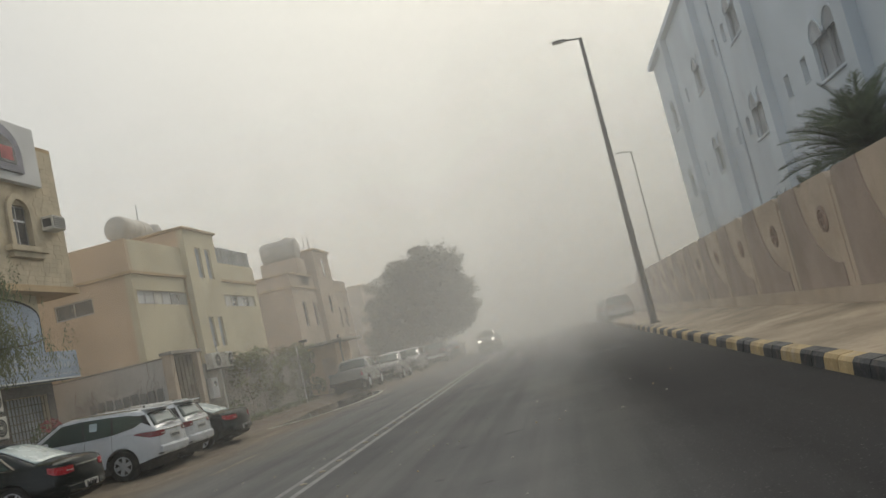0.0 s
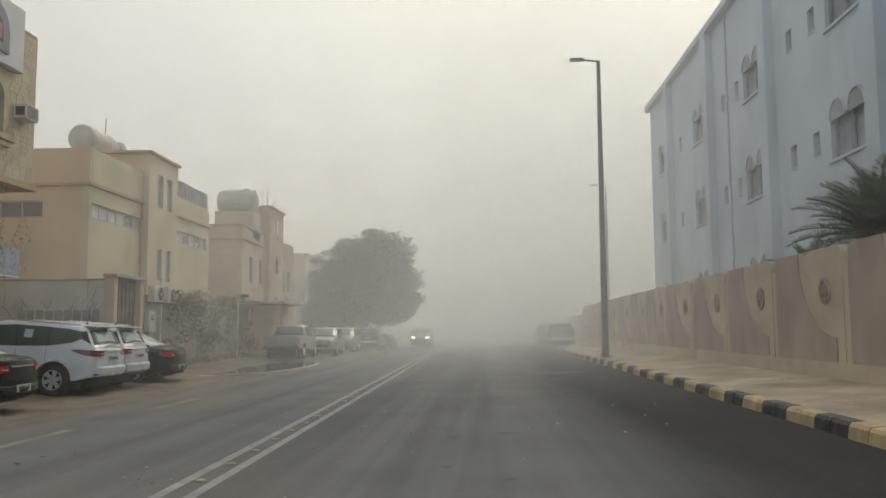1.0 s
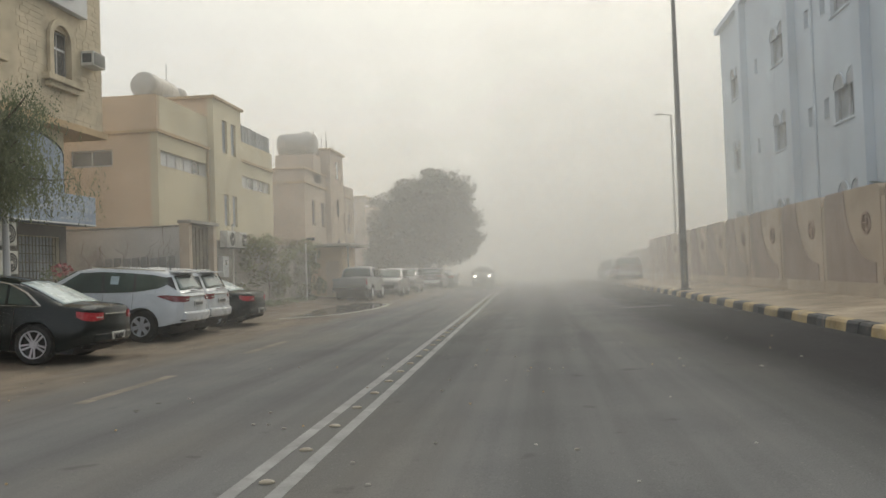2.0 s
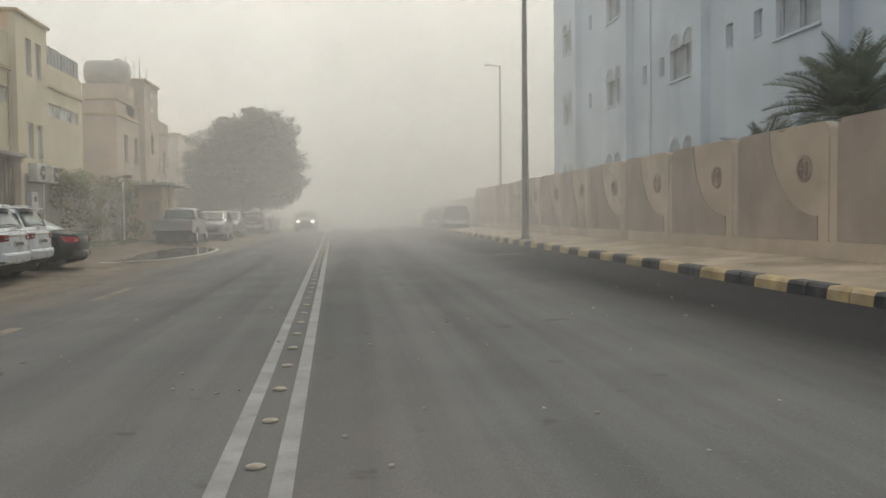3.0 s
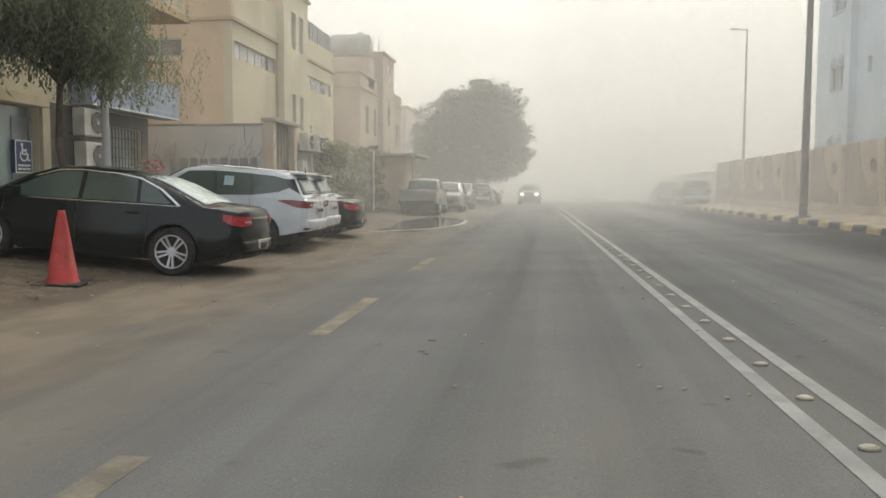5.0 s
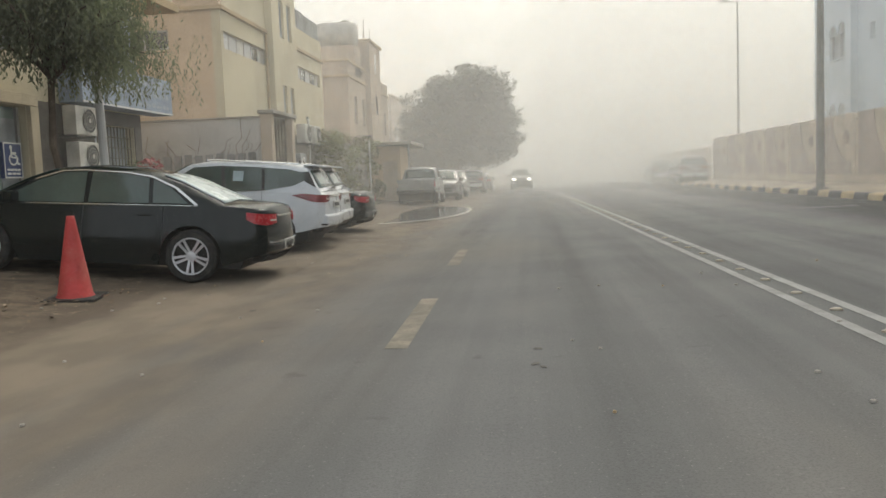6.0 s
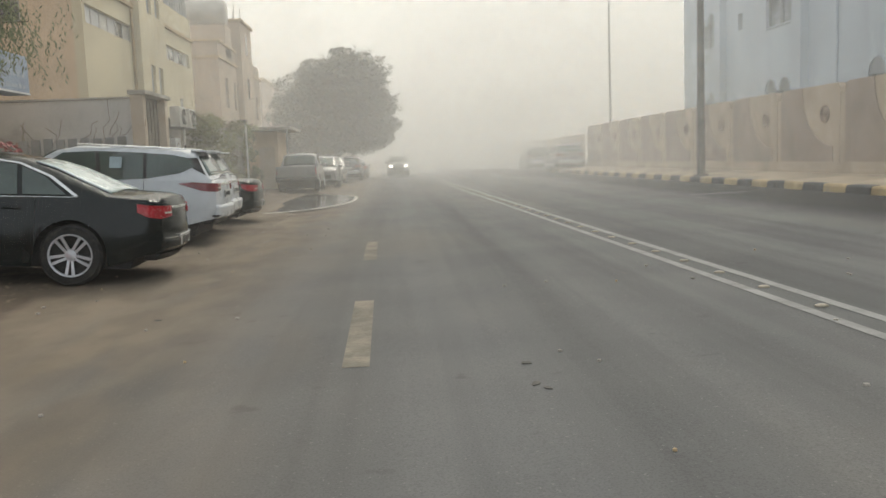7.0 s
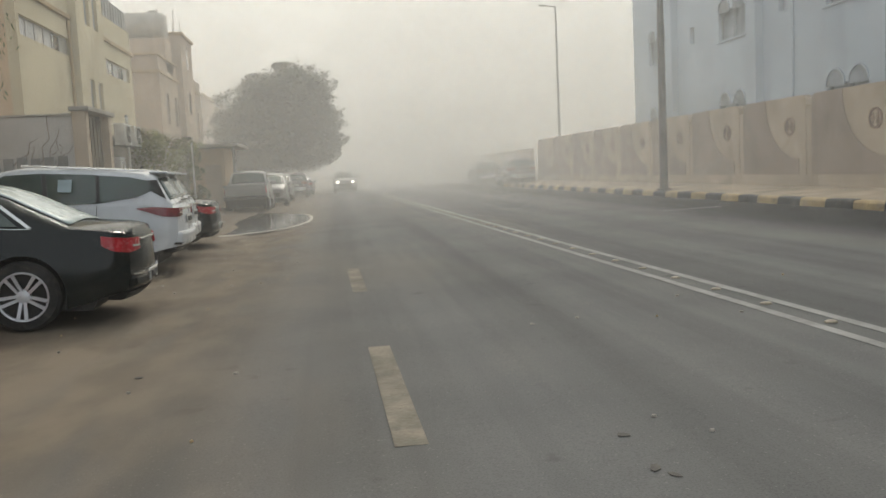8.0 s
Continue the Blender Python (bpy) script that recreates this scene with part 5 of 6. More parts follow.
part("bay_poster", box(SX + 0.33, SX + 0.34, 24.0, 24.6, 10.2, 10.65), "red", bay)
for k in range(5):
    tagged(part("rebar", rod((SX - 0.2, 23.6 + 0.13 * k, 11.1), (SX - 0.2 + 0.03 * k, 23.5 + 0.16 * k, 12.5 + 0.1 * (k % 3)), 0.012, seg=5), "rust"), "rusty starter bar standing up from a roof", "rebar", "starter bars")


def window_ac(x, y, z):
    c = thing("window_ac_unit", "dusty box air conditioner set through a stone wall", "air conditioner", m=pose(x, y, z))
    part("casing", box(0.0, 0.42, -0.36, 0.36, 0.0, 0.46, 0.02), "acw", c)
    part("grille", box(0.42, 0.43, -0.31, 0.31, 0.05, 0.41), "acd", c)
    part("side_vent", box(0.06, 0.36, -0.365, -0.36, 0.1, 0.38), "acd", c)
    for k in range(5):
        part("slat", box(0.43, 0.437, -0.3, 0.3, 0.08 + 0.07 * k, 0.10 + 0.07 * k), "acw", c)


window_ac(SX + 0.02, 26.3, 8.1)


def split_ac(x, y, z):
    c = thing("air_conditioner", "dusty white outdoor air conditioner unit with a round fan grille", "air conditioner", "outdoor units", m=pose(x, y, z, 0, 0, 0))
    part("casing", box(-0.30, 0.0, -0.42, 0.42, 0.0, 0.62, 0.02), "acw", c)
    m = Matrix.Translation((0.005, 0.1, 0.31)) @ Matrix.Rotation(math.pi / 2, 4, "Y")
    part("fan_opening", turned([(0.001, 0.0), (0.25, 0.0), (0.26, 0.012)], m, 20), "acd", c)
    bm = turned([(0.05, 0.012), (0.05, 0.03), (0.001, 0.03)], m, 12)
    for r in (0.12, 0.19, 0.26):
        turned([(r - 0.008, 0.012), (r - 0.008, 0.022), (r, 0.022)], m, 20, bm)
    part("fan_guard", bm, "acw", c)
    part("bracket", box(-0.42, 0.0, -0.38, -0.34, -0.05, 0.0), "steel", c)
    part("bracket", box(-0.42, 0.0, 0.34, 0.38, -0.05, 0.0), "steel", c)


split_ac(SX + 0.1, 22.0, 2.42)
split_ac(SX + 0.1, 22.05, 1.66)

sb = thing("shop_sign", "long faded blue shop sign with rows of pale lettering", "shop sign", m=pose(SX - 0.38, 0, 0))
part("board", box(0.0, 0.55, 21.8, 26.35, 3.12, 4.02, 0.02), "blue", sb)
part("border", box(0.551, 0.56, 21.8, 26.35, 3.12, 3.16), "signw", sb)
for r, (z, h2_, y0) in enumerate(((3.75, 0.14, 22.3), (3.5, 0.16, 22.5), (3.25, 0.1, 24.4))):
    y = y0
    k = 0
    while y < 26.0:
        wd = 0.12 + 0.16 * ((k * 7 + r * 3) % 5) / 4
        part("bar", box(0.551, 0.558, y, min(y + wd, 26.1), z, z + h2_ * (0.7 + 0.3 * ((k + r) % 2))), "signbar", sb)
        y += wd + 0.07
        k += 1
ar = thing("arched_sign", "large dark blue arched sign board over the shop", "shop sign", m=pose(SX - 0.39, -0.6, 0))
arcp = [(22.2, 4.1), (25.95, 4.1), (25.95, 5.2)] + [(24.1 + 1.85 * math.cos(a), 5.2 + 0.55 * math.sin(a)) for a in (math.pi * k / 10 for k in range(1, 11))]
part("board", slab([(0.06, y, z) for y, z in arcp], (0.05, 0, 0)), "blue", ar)
part("border", slab([(0.0, 24.08 + (y - 24.08) * 1.07, 4.05 + (z - 4.05) * 1.06) for y, z in arcp], (0.055, 0, 0)), "trimk", ar)
for k, (y, wd, z, hh) in enumerate(((23.3, 0.3, 4.75, 0.35), (23.75, 0.5, 4.7, 0.28), (24.4, 0.25, 4.72, 0.42), (24.8, 0.35, 4.7, 0.25))):
    part("bar", box(0.112, 0.125, y, y + wd, z, z + hh), "signbar", ar)
fs = thing("canopy_fascia", "grey canopy fascia with a white rounded end", "canopy", m=pose(0, 0, 0))
part("fascia", box(SX - 0.39, -14.5, 8.0, 18.15, 3.72, 4.6, 0.03), "trimg", fs)
part("end_cap", box(SX - 0.30, -14.46, 18.1, 18.55, 3.70, 4.62, 0.09), "signw", fs)
hs = thing("parking_sign", "blue disabled parking sign with white wheelchair symbol", "sign", m=pose(SX - 0.50, 20.22, 1.88) @ Matrix.Diagonal((1, 1.22, 1.08, 1)))
part("board", box(-0.1, 0.0, -0.24, 0.24, -0.32, 0.32), "navy", hs)
bm = bmesh.new()
for a, b, c_, d in ((-0.24, 0.24, 0.295, 0.32), (-0.24, 0.24, -0.32, -0.295), (-0.24, -0.215, -0.295, 0.295), (0.215, 0.24, -0.295, 0.295)):
    box(0.001, 0.006, a, b, c_, d, 0, bm)
part("border", bm, "signw", hs)
bm = turned([(0.115, 0.002), (0.115, 0.008), (0.085, 0.008), (0.085, 0.002)], Matrix.Translation((0, 0.0, 0.02)) @ Matrix.Rotation(math.pi / 2, 4, "Y"), 20)
turned([(0.001, 0.008), (0.035, 0.008), (0.035, 0.002)], Matrix.Translation((0, -0.05, 0.235)) @ Matrix.Rotation(math.pi / 2, 4, "Y"), 12, bm)
for a, b, c_, d in ((-0.07, -0.03, 0.05, 0.2), (-0.05, 0.08, 0.12, 0.15), (-0.04, 0.1, 0.035, 0.065), (0.08, 0.12, -0.06, 0.06), (0.1, 0.17, -0.08, -0.05)):
    box(0.009, 0.014, a, b, c_, d, 0, bm)
part("symbol", bm, "signw", hs)
for k, (z, n) in enumerate(((-0.19, 4), (-0.26, 3))):
    for j in range(n):
        part("bar", box(0.001, 0.006, -0.17 + j * 0.36 / n, -0.17 + (j + 0.8) * 0.36 / n, z, z + 0.04), "signw", hs)
rl = thing("handrail", "short bent steel handrail beside the shop entrance", "handrail", m=pose(-14.6, 17.0, 0.25))
for z in (0.55, 0.95):
    part("rail", rod((0, -0.6, z), (0, 0.9, z - 0.25), 0.025, seg=8), "trimk", rl)
for y, z in ((-0.6, 0.95), (0.15, 0.83), (0.9, 0.7)):
    part("upright", rod((0, y, -0.05), (0, y, z), 0.025, seg=8), "trimk", rl)
pp = thing("pole", "plain white-painted steel pole in front of the shops", "pole", m=pose(-13.5, 19.65, 0.2))
part("shaft", rod((0, 0, -0.1), (-0.12, 0.05, 4.6), 0.085, 0.07, 12), "panelg", pp)
part("cap", rod((-0.12, 0.05, 4.6), (-0.12, 0.05, 4.68), 0.09, 0.05, 12), "steel", pp)

cn = thing("traffic_cone", "faded red plastic traffic cone on a black base", "traffic cone", m=pose(-11.02, 13.9, -0.02, 1.5, 1, 12))
part("cone", turned([(0.22, 0.03), (0.195, 0.06), (0.05, 0.93), (0.042, 0.97), (0.028, 0.97), (0.03, 0.9)], seg=28), "cone", cn, smooth=True)
part("base", box(-0.30, 0.30, -0.30, 0.30, 0.0, 0.035, 0.012), "rubber", cn)

# ---- fence and gate of the ochre house ----
fw = thing("wall_fence", "grey rendered garden wall with dry vines", "wall", kind="structure")
part("wall", box(-24, -13.35, 29.2, 29.42, 0.1, 3.2, 0.015), "fence", fw)
part("coping", box(-24, -13.3, 29.15, 29.47, 3.203, 3.26, 0.01), "concrete", fw)
part("wall", box(-13.57, -13.35, 31.6, 45.0, 0.0, 2.75, 0.015), "concrete", fw)
part("coping", box(-13.62, -13.3, 31.6, 45.0, 2.753, 2.82, 0.01), "concrete", fw)
part("gate_post", box(-13.55, -13.2, 29.1, 29.38, 0.0, 3.3, 0.02), "wlight", fw)
part("gate_post", box(-13.55, -13.2, 31.3, 31.6, 0.0, 3.3, 0.02), "wlight", fw)
part("gate_lintel", box(-13.6, -13.1, 29.05, 31.65, 3.3, 3.42, 0.02), "concrete", fw)
gt = tagged(part("door_gate", box(-13.46, -13.41, 29.4, 31.3, 0.08, 3.28), "grille"), "grey metal garden gate with ribs", "gate", kind="structure")
for k in range(6):
    part("rib", box(-13.41, -13.385, 29.5 + 0.32 * k, 29.56 + 0.32 * k, 0.15, 3.2), "grille", gt)
part("crossbar", box(-13.409, -13.38, 29.42, 31.28, 1.6, 1.68), "grille", gt)
for k in range(9):
    z = 1.15 + 0.02 * (k % 3)
    tagged(part("fence_paling", box(-16.6 + 0.33 * k, -16.36 + 0.33 * k, 29.10, 29.14, 0.2, z + 1.0, 0.01), "metalg"), "grey metal paling leaning on the garden wall", "paling", "palings")


def vine(pts, r):
    bm = bmesh.new()
    for a, b in zip(pts, pts[1:]):
        rod(a, b, r, r * 0.85, 6, bm)
    return bm


random.seed(4)
vn = thing("vine", "dry leafless vine climbing a grey wall", "vine")
for k in range(14):
    p = Vector((-16.6 + 0.22 * k, 29.12, 1.3))
    pts = [p.copy()]
    ax = random.uniform(-0.5, 0.8)
    for j in range(9):
        p = p + Vector((0.16 * ax + random.uniform(-0.12, 0.12), 0, random.uniform(0.02, 0.3)))
        p.z = min(p.z, 3.22)
        pts.append(p.copy())
    part("stem", vine(pts, 0.008), "dry", vn)


def leaf_cloud(bm, blobs, n, size, rnd, flat=0.5):
    """Many small leaves through the outer parts of several blobs (centre, radii)."""
    tot = sum(r[0] * r[1] * r[2] for _, r in blobs)
    for c, r in blobs:
        for _ in range(int(n * r[0] * r[1] * r[2] / tot)):
            d = Vector((rnd.gauss(0, 1), rnd.gauss(0, 1), rnd.gauss(0, 1))).normalized()
            k = rnd.uniform(0.45, 1.0) ** 0.6 * rnd.uniform(0.9, 1.08)
            p = Vector(c) + Vector((d.x * r[0], d.y * r[1], d.z * r[2])) * k
            u = Vector((rnd.gauss(0, 1), rnd.gauss(0, 1), rnd.gauss(0, flat))).normalized()
            v = u.cross(Vector((rnd.gauss(0, 1), rnd.gauss(0, 1), rnd.gauss(0, 1)))).normalized()
            s = size * rnd.uniform(0.6, 1.3)
            bm.faces.new([bm.verts.new(q) for q in (p - u * s, p + v * s * 0.45, p + u * s, p - v * s * 0.45)])
    return bm


rnd = random.Random(11)
bush = thing("climbing_shrub", "dusty straggling green climber on a garden wall", "shrub")
straggle = []
for k in range(80):
    y = rnd.uniform(33.6, 45.0)
    v = rnd.uniform(0.18, 0.5)
    straggle.append(((rnd.uniform(-13.35, -12.75), y, rnd.choice((2.75, 2.6, 2.3, 1.9, 1.4, 0.9)) + rnd.uniform(-0.35, 0.25)), (v * 0.8, v * 1.3, v * 0.75)))
part("foliage", leaf_cloud(bmesh.new(), straggle, 5200, 0.075, rnd), "climber", bush)
for k in range(12):
    y = 33.8 + 0.9 * k
    part("shoot", vine([(-13.25, y, 2.4), (-13.1, y + rnd.uniform(-0.4, 0.4), 2.9), (-12.9, y + rnd.uniform(-0.7, 0.7), 3.1), (-12.7, y + rnd.uniform(-1, 1), rnd.uniform(2.5, 3.3))], 0.01), "dry", bush)
for y in (35.6, 37.2, 39.5):
    part("stem", vine([(-13.15, y, -0.1), (-13.1, y + 0.15, 0.9), (-13.2, y - 0.1, 1.7), (-13.0, y + 0.2, 2.5)], 0.014), "dry", bush)
gr = thing("weeds", "low dusty green weeds at the foot of a wall", "weeds", kind="stuff")
part("foliage", leaf_cloud(bmesh.new(), [((-12.7, 33 + 1.2 * k, 0.15), (0.4, 0.7, 0.22)) for k in range(9)], 1500, 0.08, rnd), "leaf2", gr)
fl = thing("flowering_shrub", "small shrub with faded red flowers", "shrub", m=pose(0, 0, 0))
part("foliage", leaf_cloud(bmesh.new(), [((-14.6, 23.2, 1.2), (0.4, 0.5, 0.7))], 260, 0.07, rnd), "leaf2", fl)
part("blossom", leaf_cloud(bmesh.new(), [((-14.3, 23.2, 1.75), (0.25, 0.4, 0.22))], 90, 0.07, rnd), "red", fl)
part("stem", vine([(-14.6, 23.2, 0.2), (-14.6, 23.25, 0.9), (-14.5, 23.2, 1.5)], 0.03), "wood", fl)
split_ac(-13.0, 32.6, 2.55)
split_ac(-13.0, 33.9, 2.55)
mb = thing("meter_box", "pale metal electricity meter box on a wall", "meter box", m=pose(-13.33, 32.3, 1.4))
part("case", box(0, 0.2, -0.3, 0.3, 0, 0.8, 0.02), "panelg", mb)
part("window", box(0.2, 0.207, -0.12, 0.12, 0.45, 0.65), "glassd", mb)
# guard booth with a flat canopy
bt = thing("guard_booth", "small ochre guard booth with a thin flat canopy", "booth")
part("wall", box(-14.3, -11.95, 46.3, 49.5, -0.1, 2.85, 0.02), "ochre", bt)
part("canopy", box(-14.6, -11.2, 45.2, 50.0, 2.87, 3.02, 0.02), "concrete", bt)
part("door", box(-12.85, -12.1, 46.25, 46.297, 0.0, 2.1), "wlight", bt)
part("post", rod((-11.4, 45.4, -0.1), (-11.4, 45.4, 2.87), 0.05, seg=8), "steel", bt)
part("ac_frame", box(-14.15, -13.35, 46.1, 46.297, 1.95, 2.7, 0.01), "acw", bt)
part("ac_grille", box(-14.1, -13.78, 46.085, 46.099, 2.0, 2.65), "acd", bt)
part("ac_grille", box(-13.72, -13.4, 46.085, 46.099, 2.0, 2.65), "acd", bt)
fl2 = thing("floodlight", "small black floodlight on a canopy edge", "floodlight", m=pose(-13.4, 45.4, 3.02))
part("bracket", rod((0, 0, 0), (0, 0, 0.22), 0.025, seg=6), "trimk", fl2)
part("head", box(-0.22, 0.22, -0.12, 0.06, 0.2, 0.36, 0.03), "trimk", fl2)
for x, y, h in ((-12.6, 41.5, 2.9), (-13.1, 33.0, 3.4)):
    q = thing("utility_pole", "thin pale steel utility pole by a garden wall", "pole", "utility poles", m=pose(x, y, 0))
    part("shaft", rod((0, 0, -0.1), (0, 0, h), 0.045, 0.04, 8), "acw", q)
    part("cap", rod((0, 0, h), (0, 0, h + 0.06), 0.06, 0.03, 8), "steel", q)


# ---- trees ----
def limb(bm, p, q, r0, r1, rnd, bend=0.25, n=4):
    p, q = Vector(p), Vector(q)
    pts = [p.lerp(q, k / n) + Vector((rnd.uniform(-1, 1), rnd.uniform(-1, 1), rnd.uniform(-1, 1))) * bend * (0 if k in (0, n) else 1) for k in range(n + 1)]
    for k, (a, b) in enumerate(zip(pts, pts[1:])):
        rod(a, b, r0 + (r1 - r0) * k / n, r0 + (r1 - r0) * (k + 1) / n, 8, bm, False)
    return bm


rnd = random.Random(3)
ft = thing("street_tree", "broad dense dusty green tree over parked cars", "tree", m=pose(-11.15, 73, 0.0) @ Matrix.Scale(0.91, 4))
blobs = [((-0.3, 0, 5.2), (4.6, 4.0, 3.2)), ((1.8, -0.5, 6.6), (3.0, 3.0, 2.6)), ((0.8, 0, 8.6), (3.2, 3.0, 2.3)), ((-2.0, 0, 7.2), (2.8, 3.0, 2.1)), ((3.2, -0.3, 8.9), (1.6, 2.0, 1.7)), ((3.9, -0.5, 5.0), (1.8, 2.0, 1.7)), ((4.6, -0.5, 4.4), (0.9, 1.0, 0.7)), ((-3.8, 0, 5.0), (1.6, 2.4, 1.8)), ((2.6, 0, 3.4), (2.2, 2.4, 1.2)), ((-2.0, 0, 3.6), (2.6, 2.4, 1.3)), ((4.2, -0.6, 7.3), (1.0, 1.3, 1.0)), ((1.5, 0, 9.7), (1.9, 1.8, 1.25)), ((3.1, 0, 9.3), (1.3, 1.3, 1.15)), ((-0.8, 0, 8.9), (1.9, 2.0, 1.3)), ((4.5, 0, 6.0), (0.8, 1.1, 1.0)), ((3.6, -0.4, 3.3), (1.7, 1.8, 0.9)), ((0.2, 0, 3.0), (2.4, 2.2, 0.8)), ((-4.2, 0.2, 3.8), (1.4, 2.0, 1.3)), ((-2.6, 0, 2.7), (2.6, 2.2, 1.0)), ((1.8, 0, 2.7), (2.5, 2.0, 0.8)), ((-4.6, 0.4, 2.4), (1.6, 2.0, 1.4))]
clumps = []
for c_, r_ in blobs:
    for _ in range(int(9 + 5.5 * r_[0] * r_[2])):
        d_ = Vector((rnd.gauss(0, 1), rnd.gauss(0, 1), rnd.gauss(0, 1))).normalized()
        v_ = rnd.uniform(0.35, 0.85)
        k_ = rnd.uniform(0.72, 1.06)
        clumps.append(((c_[0] + r_[0] * d_.x * k_, c_[1] + r_[1] * d_.y * k_, max(1.7, c_[2] + r_[2] * d_.z * k_)), (v_ * 1.15, v_ * 1.15, v_ * 0.7)))
bm = leaf_cloud(bmesh.new(), clumps, 42000, 0.13, rnd)
leaf_cloud(bm, [(c_, tuple(0.7 * v for v in r_)) for c_, r_ in blobs], 9000, 0.34, rnd)
sprigs = []
for _ in range(90):      # thin sprays standing out of the crown, most of them high on the road side
    c_, r_ = rnd.choice(blobs[1:])
    a_, e_ = rnd.uniform(0, 2 * math.pi), rnd.uniform(-0.2, 1.5)
    o_ = Vector((math.cos(a_) * math.cos(e_), math.sin(a_) * math.cos(e_), math.sin(e_)))
    p_ = Vector(c_) + Vector((o_.x * r_[0], o_.y * r_[1], o_.z * r_[2])) * 0.95
    o_ = (o_ + Vector((rnd.gauss(0, 0.4), rnd.gauss(0, 0.4), rnd.gauss(0.1, 0.4)))).normalized()
    n_ = rnd.randint(3, 6)
    for j in range(n_):
        sprigs.append((tuple(p_ + o_ * 0.24 * j), (0.26 - 0.03 * j, 0.26 - 0.03 * j, 0.18 - 0.02 * j)))
leaf_cloud(bm, sprigs, 5200, 0.11, rnd)
part("crown", bm, "leaf", ft)
bm = limb(bmesh.new(), (0, 0, -0.2), (0.1, 0, 2.6), 0.38, 0.3, rnd, 0.05)
part("trunk", bm, "wood", ft)
for q in ((-2.4, 0.4, 6), (2.6, -0.6, 6.5), (0.6, 0.5, 8.0), (3.4, 0.2, 4.2), (-3, -0.5, 4.5)):
    part("limb", limb(bmesh.new(), (0.1, 0, 2.4), q, 0.2, 0.05, rnd, 0.3), "wood", ft)

nt = thing("roadside_tree", "tree with drooping narrow grey-green leaves before the shops", "tree", m=pose(-13.8, 18.5, 0.15))
part("trunk", limb(bmesh.new(), (0, 0, -0.1), (0.1, -0.1, 3.9), 0.075, 0.05, rnd, 0.1), "wood", nt)
bm_leaf = bmesh.new()
tips = []
for k in range(26):
    a = rnd.uniform(0, 2 * math.pi)
    L_ = rnd.uniform(0.9, 2.7)
    q = Vector((0.1 + 0.55 * L_ * math.cos(a), -0.3 + 1.05 * L_ * math.sin(a), 3.9 + rnd.uniform(0.0, 2.0)))
    tips.append(q)
    part("branch", limb(bmesh.new(), (0.1, -0.1, rnd.uniform(2.9, 3.9)), q, 0.05, 0.012, rnd, 0.12), "wood", nt)
tips += [Vector((0.6, 3.6, 3.95)), Vector((0.7, 2.2, 4.3)), Vector((0.9, 1.6, 3.7)), Vector((0.9, 0.6, 3.6))]
for q in tips[-4:]:
    part("branch", limb(bmesh.new(), (0.1, 0.2, 3.7), q, 0.035, 0.008, rnd, 0.1), "wood", nt)
for _ in range(3700):
    t0 = rnd.choice(tips)
    p = t0.lerp(Vector((0.1, -0.1, 4.2)), rnd.uniform(0, 0.75)) + Vector((rnd.gauss(0, 0.28), rnd.gauss(0, 0.36), rnd.gauss(0.05, 0.28)))
    sway = Vector((rnd.uniform(-0.35, 0.35), rnd.uniform(-0.35, 0.35), -1))
    n = rnd.randint(6, 13)
    for j in range(n):
        base = p + sway * (0.075 * j) + Vector((rnd.gauss(0, 0.02), rnd.gauss(0, 0.02), 0))
        if base.z < 2.65:
            break
        d = Vector((rnd.gauss(0, 0.55), rnd.gauss(0, 0.55), -1)).normalized() * rnd.uniform(0.08, 0.145)
        wv = d.cross(Vector((rnd.gauss(0, 1), rnd.gauss(0, 1), 0.2))).normalized() * 0.017
        bm_leaf.faces.new([bm_leaf.verts.new(v) for v in (base, base + d * 0.45 + wv, base + d, base + d * 0.45 - wv)])
part("foliage", bm_leaf, "leaf2", nt)


def palm_tree(x, y, z, trunk, fronds, size, seed):
    rnd = random.Random(seed)
    c = thing("palm_tree", "dark dusty date palm rising behind the boundary wall", "palm", "palms", m=pose(x, y, z))
    part("trunk", limb(bmesh.new(), (0, 0, 0), (0.05, 0, trunk), 0.22, 0.18, rnd, 0.03), "wood", c)
    for k in range(fronds):
        a, up_ = 2 * math.pi * k * 0.381, radians(rnd.uniform(0, 85))
        d = Vector((math.cos(a), math.sin(a), 0))
        bm = bmesh.new()
        L_ = size * rnd.uniform(0.8, 1.1)
        pts = []
        for j in range(13):
            f = j / 12
            ang = up_ - f * f * radians(38)
            pts.append((pts[-1] + (d * math.cos(ang) + Vector((0, 0, math.sin(ang)))) * L_ / 12) if pts else Vector((0, 0, trunk)))
        for j, (p, q) in enumerate(zip(pts, pts[1:])):
            rod(p, q, 0.022 * (1 - j / 14), 0.022 * (1 - (j + 1) / 14), 4, bm, False)
            if j < 2:
                continue
            t_ = (q - p).normalized()
            sd = t_.cross(Vector((0, 0, 1))).normalized()
            for m_ in range(5):
                b_ = p.lerp(q, m_ / 5)
                ll = 0.52 * size / 2.4 * math.sin(math.pi * (0.12 + 0.84 * (j + m_ / 5) / 12)) + 0.06
                for s in (-1, 1):
                    tip = b_ + (sd * s * 0.85 + t_ * 0.55 + Vector((0, 0, rnd.uniform(0.05, 0.45)))).normalized() * ll
                    bm.faces.new([bm.verts.new(v) for v in (b_ - t_ * 0.014, b_.lerp(tip, 0.5) + t_ * 0.03, tip, b_ + t_ * 0.02)])
        part("frond", bm, "palm", c)
    return c


palm_tree(8.0, 19.2, 0.4, 2.9, 70, 1.82, 5)
palm_tree(7.7, 22.3, 0.4, 1.9, 34, 1.35, 8)

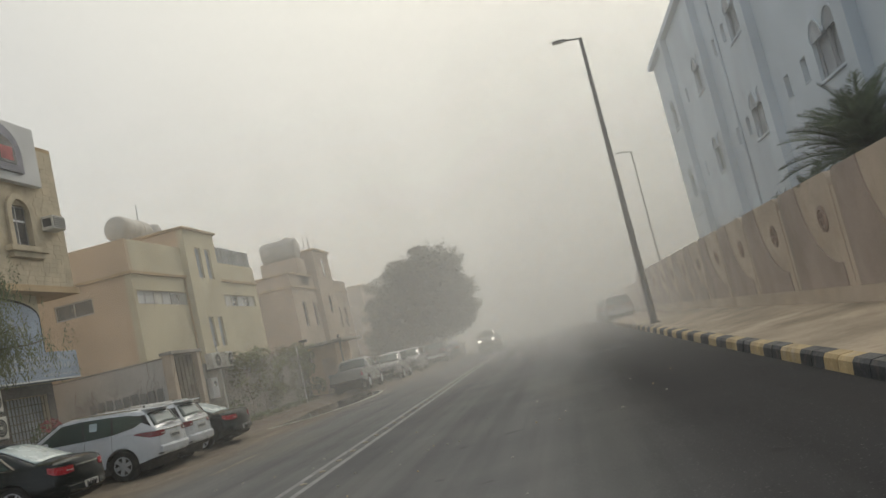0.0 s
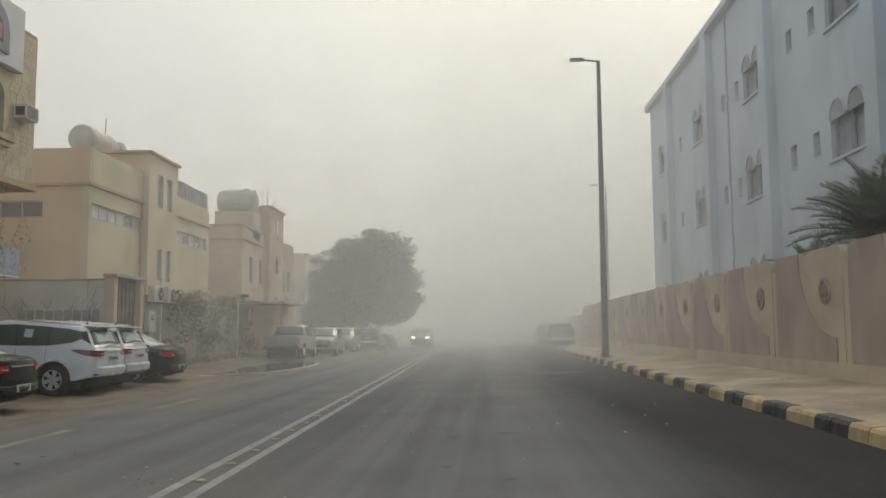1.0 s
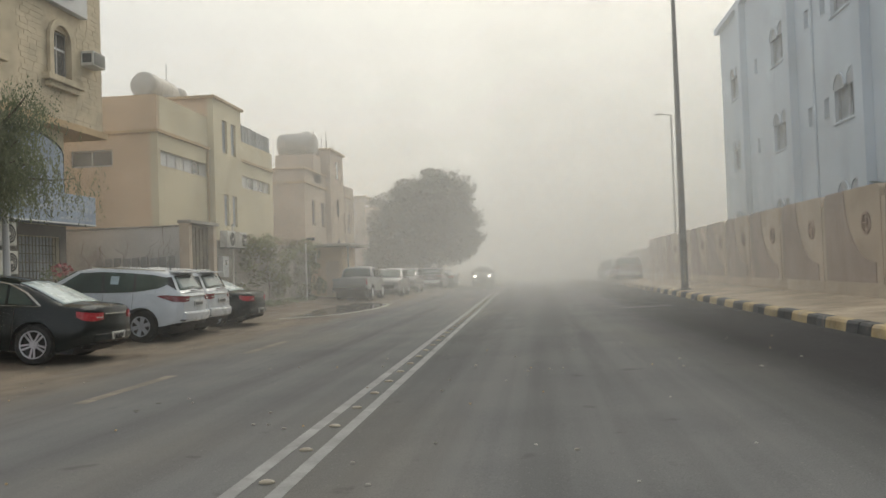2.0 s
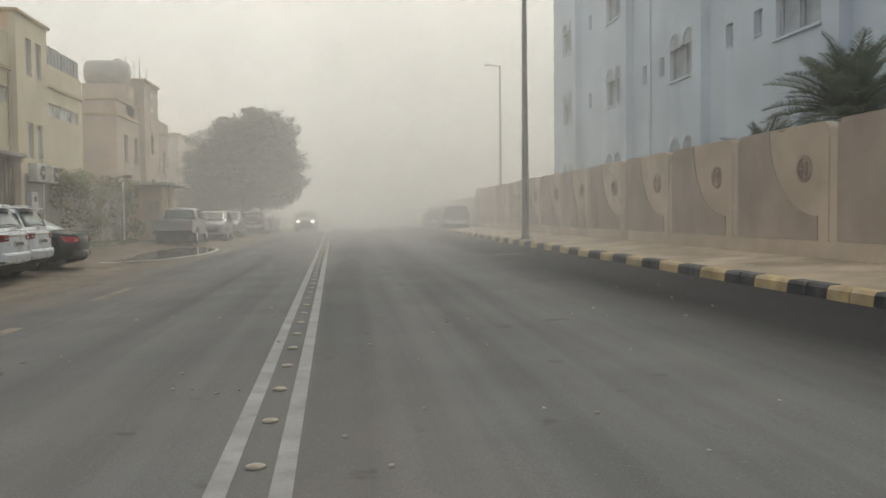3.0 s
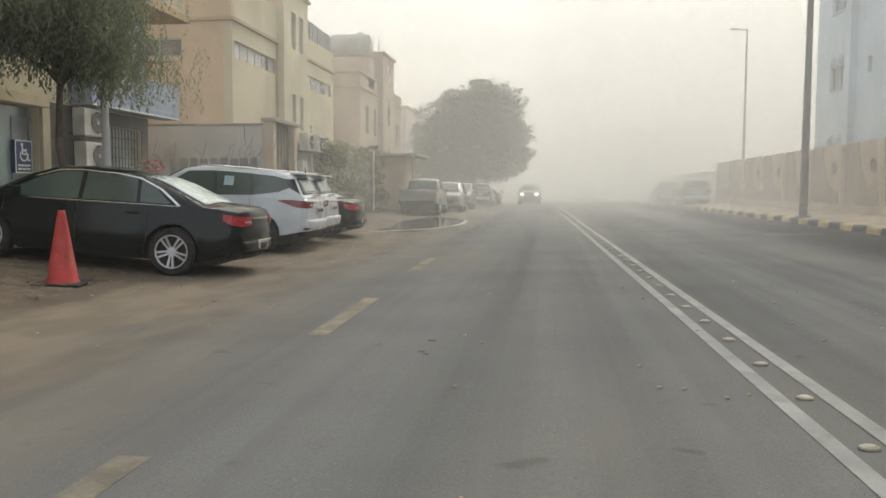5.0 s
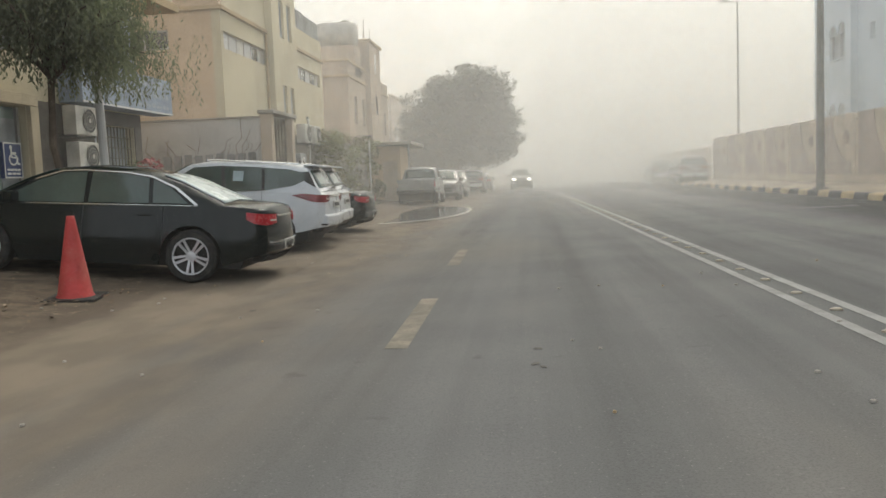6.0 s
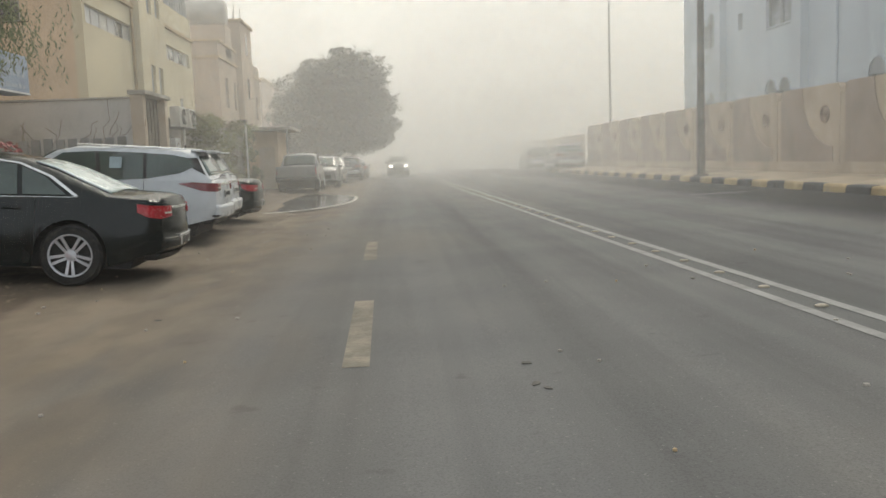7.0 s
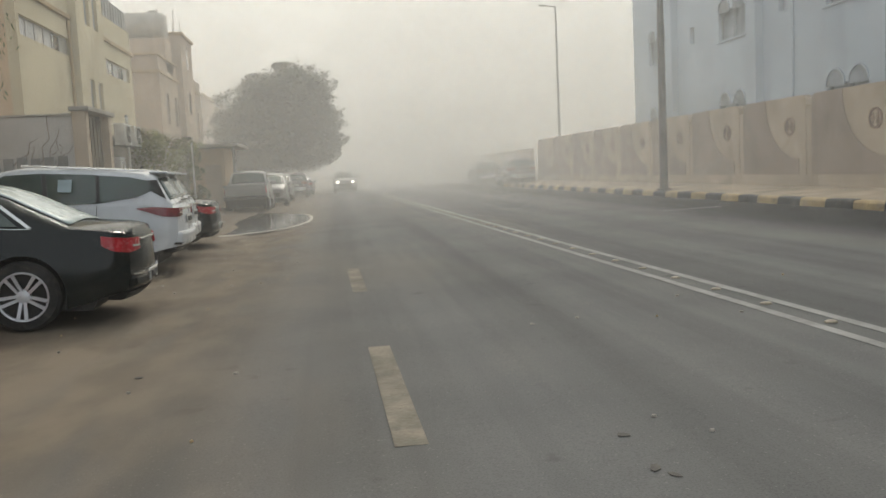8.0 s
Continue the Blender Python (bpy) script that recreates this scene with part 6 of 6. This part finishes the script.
# litter and small stones on the sandy verge
rnd = random.Random(21)
pebble = [mesh_of(turned([(0.001, -0.004), (0.016 * k, 0.0), (0.013 * k, 0.011), (0.001, 0.014)], seg=7), mt) for k, mt in ((1.0, "concrete"), (0.7, "trimc"), (1.3, "concrete"))]
st = thing("gravel", "scattered small stones on the sandy verge", "gravel", kind="stuff")
for _ in range(60):
    x, y = rnd.uniform(-12.6, -7.6), rnd.uniform(7.5, 30)
    shared("stone", rnd.choice(pebble), pose(x, y, gz(x) + 0.004, 0, 0, rnd.uniform(0, 360)), st)
for _ in range(45):
    x, y = rnd.uniform(-5.5, 3.2), rnd.uniform(5, 16)
    shared("stone", rnd.choice(pebble), pose(x, y, gz(x) + 0.003, 0, 0, rnd.uniform(0, 360)), st)
scrap = []
for k in range(3):
    pts = [(0.036 * rnd.uniform(0.5, 1.5) * math.cos(a), 0.026 * rnd.uniform(0.5, 1.5) * math.sin(a), 0.0) for a in (2 * math.pi * j / 7 for j in range(7))]
    scrap.append(mesh_of(slab(pts, (0, 0, 0.003)), "clump"))
for k, (x, y) in enumerate(((-5.70, 10.75), (-5.72, 10.26), (-5.67, 10.16), (-8.66, 13.2))):
    ob = tagged(new("road_scrap", scrap[k % 3]), "small flat dusty dark scrap lying on the road", "litter", "scraps on the road")
    ob.matrix_basis = pose(x, y, gz(x) + 0.003, 0, 0, 57 * k)
chip = mesh_of(turned([(0.001, 0.0), (0.014, 0.0), (0.011, 0.007), (0.001, 0.009)], seg=6), "tank")
for k, (x, y) in enumerate(((-1.38, 7.84), (0.16, 7.67), (-0.10, 9.84), (-0.76, 6.70), (-1.74, 11.5))):
    ob = tagged(new("paint_chip", chip), "small pale chip lying on the asphalt", "litter", "chips on the road")
    ob.matrix_basis = pose(x, y, gz(x) + 0.003, 0, 0, 71 * k)
bm = bmesh.new()
for _ in range(900):
    x, y = -10.4 - abs(rnd.gauss(0, 1.4)), rnd.gauss(13.0, 2.6)
    z, a, l_ = gz(x) + 0.03 + rnd.uniform(0, 0.02), rnd.uniform(0, 6.28), rnd.uniform(0.02, 0.06)
    u, v = Vector((math.cos(a), math.sin(a), rnd.uniform(-0.3, 0.3))) * l_, Vector((-math.sin(a), math.cos(a), 0)) * l_ * 0.35
    p = Vector((x, y, z))
    bm.faces.new([bm.verts.new(q) for q in (p - u, p + v, p + u, p - v)])
tagged(part("leaf_litter", bm, "dry"), "dry brown leaf litter scattered on the verge", "leaf litter", kind="stuff")
# stone courses on the shop's upper floor
bricks = []
for wd in (0.5, 0.42, 0.34):
    bricks.append((wd, mesh_of(slab([(0, 0.006, 0.005), (0, wd - 0.006, 0.005), (0, wd - 0.006, 0.154), (0, 0.006, 0.154)], (0.013, 0, 0)), "stone")))
keep_out = [(24.1, 25.55, 7.0, 9.3), (20.35, 21.8, 7.0, 9.3), (20.2, 26.05, 9.5, 11.2), (25.9, 26.75, 8.05, 8.6)]
for r in range(30):
    z, y = 6.2 + 0.16 * r, 27.19
    while True:
        wd, me = rnd.choice(bricks)
        y -= wd
        if y < 22.6:
            break
        if any(a < y + wd and y < b and c < z + 0.16 and z < d for a, b, c, d in keep_out):
            continue
        shared("stone_block", me, pose(SX - 0.004 + rnd.uniform(0, 0.008), y, z), up)
# ---- dust in the air: haze added as a row of see-through sheets ----
haze = dust("dust_haze_sheet", 0.28)
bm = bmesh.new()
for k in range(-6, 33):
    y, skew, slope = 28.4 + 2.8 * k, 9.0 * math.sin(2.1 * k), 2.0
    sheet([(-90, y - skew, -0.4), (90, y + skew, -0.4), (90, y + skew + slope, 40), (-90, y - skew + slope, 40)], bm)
tagged(part("dust_haze", bm, haze), "see-through sheets added for the pale dust haze along the street", "dust haze", kind="stuff")
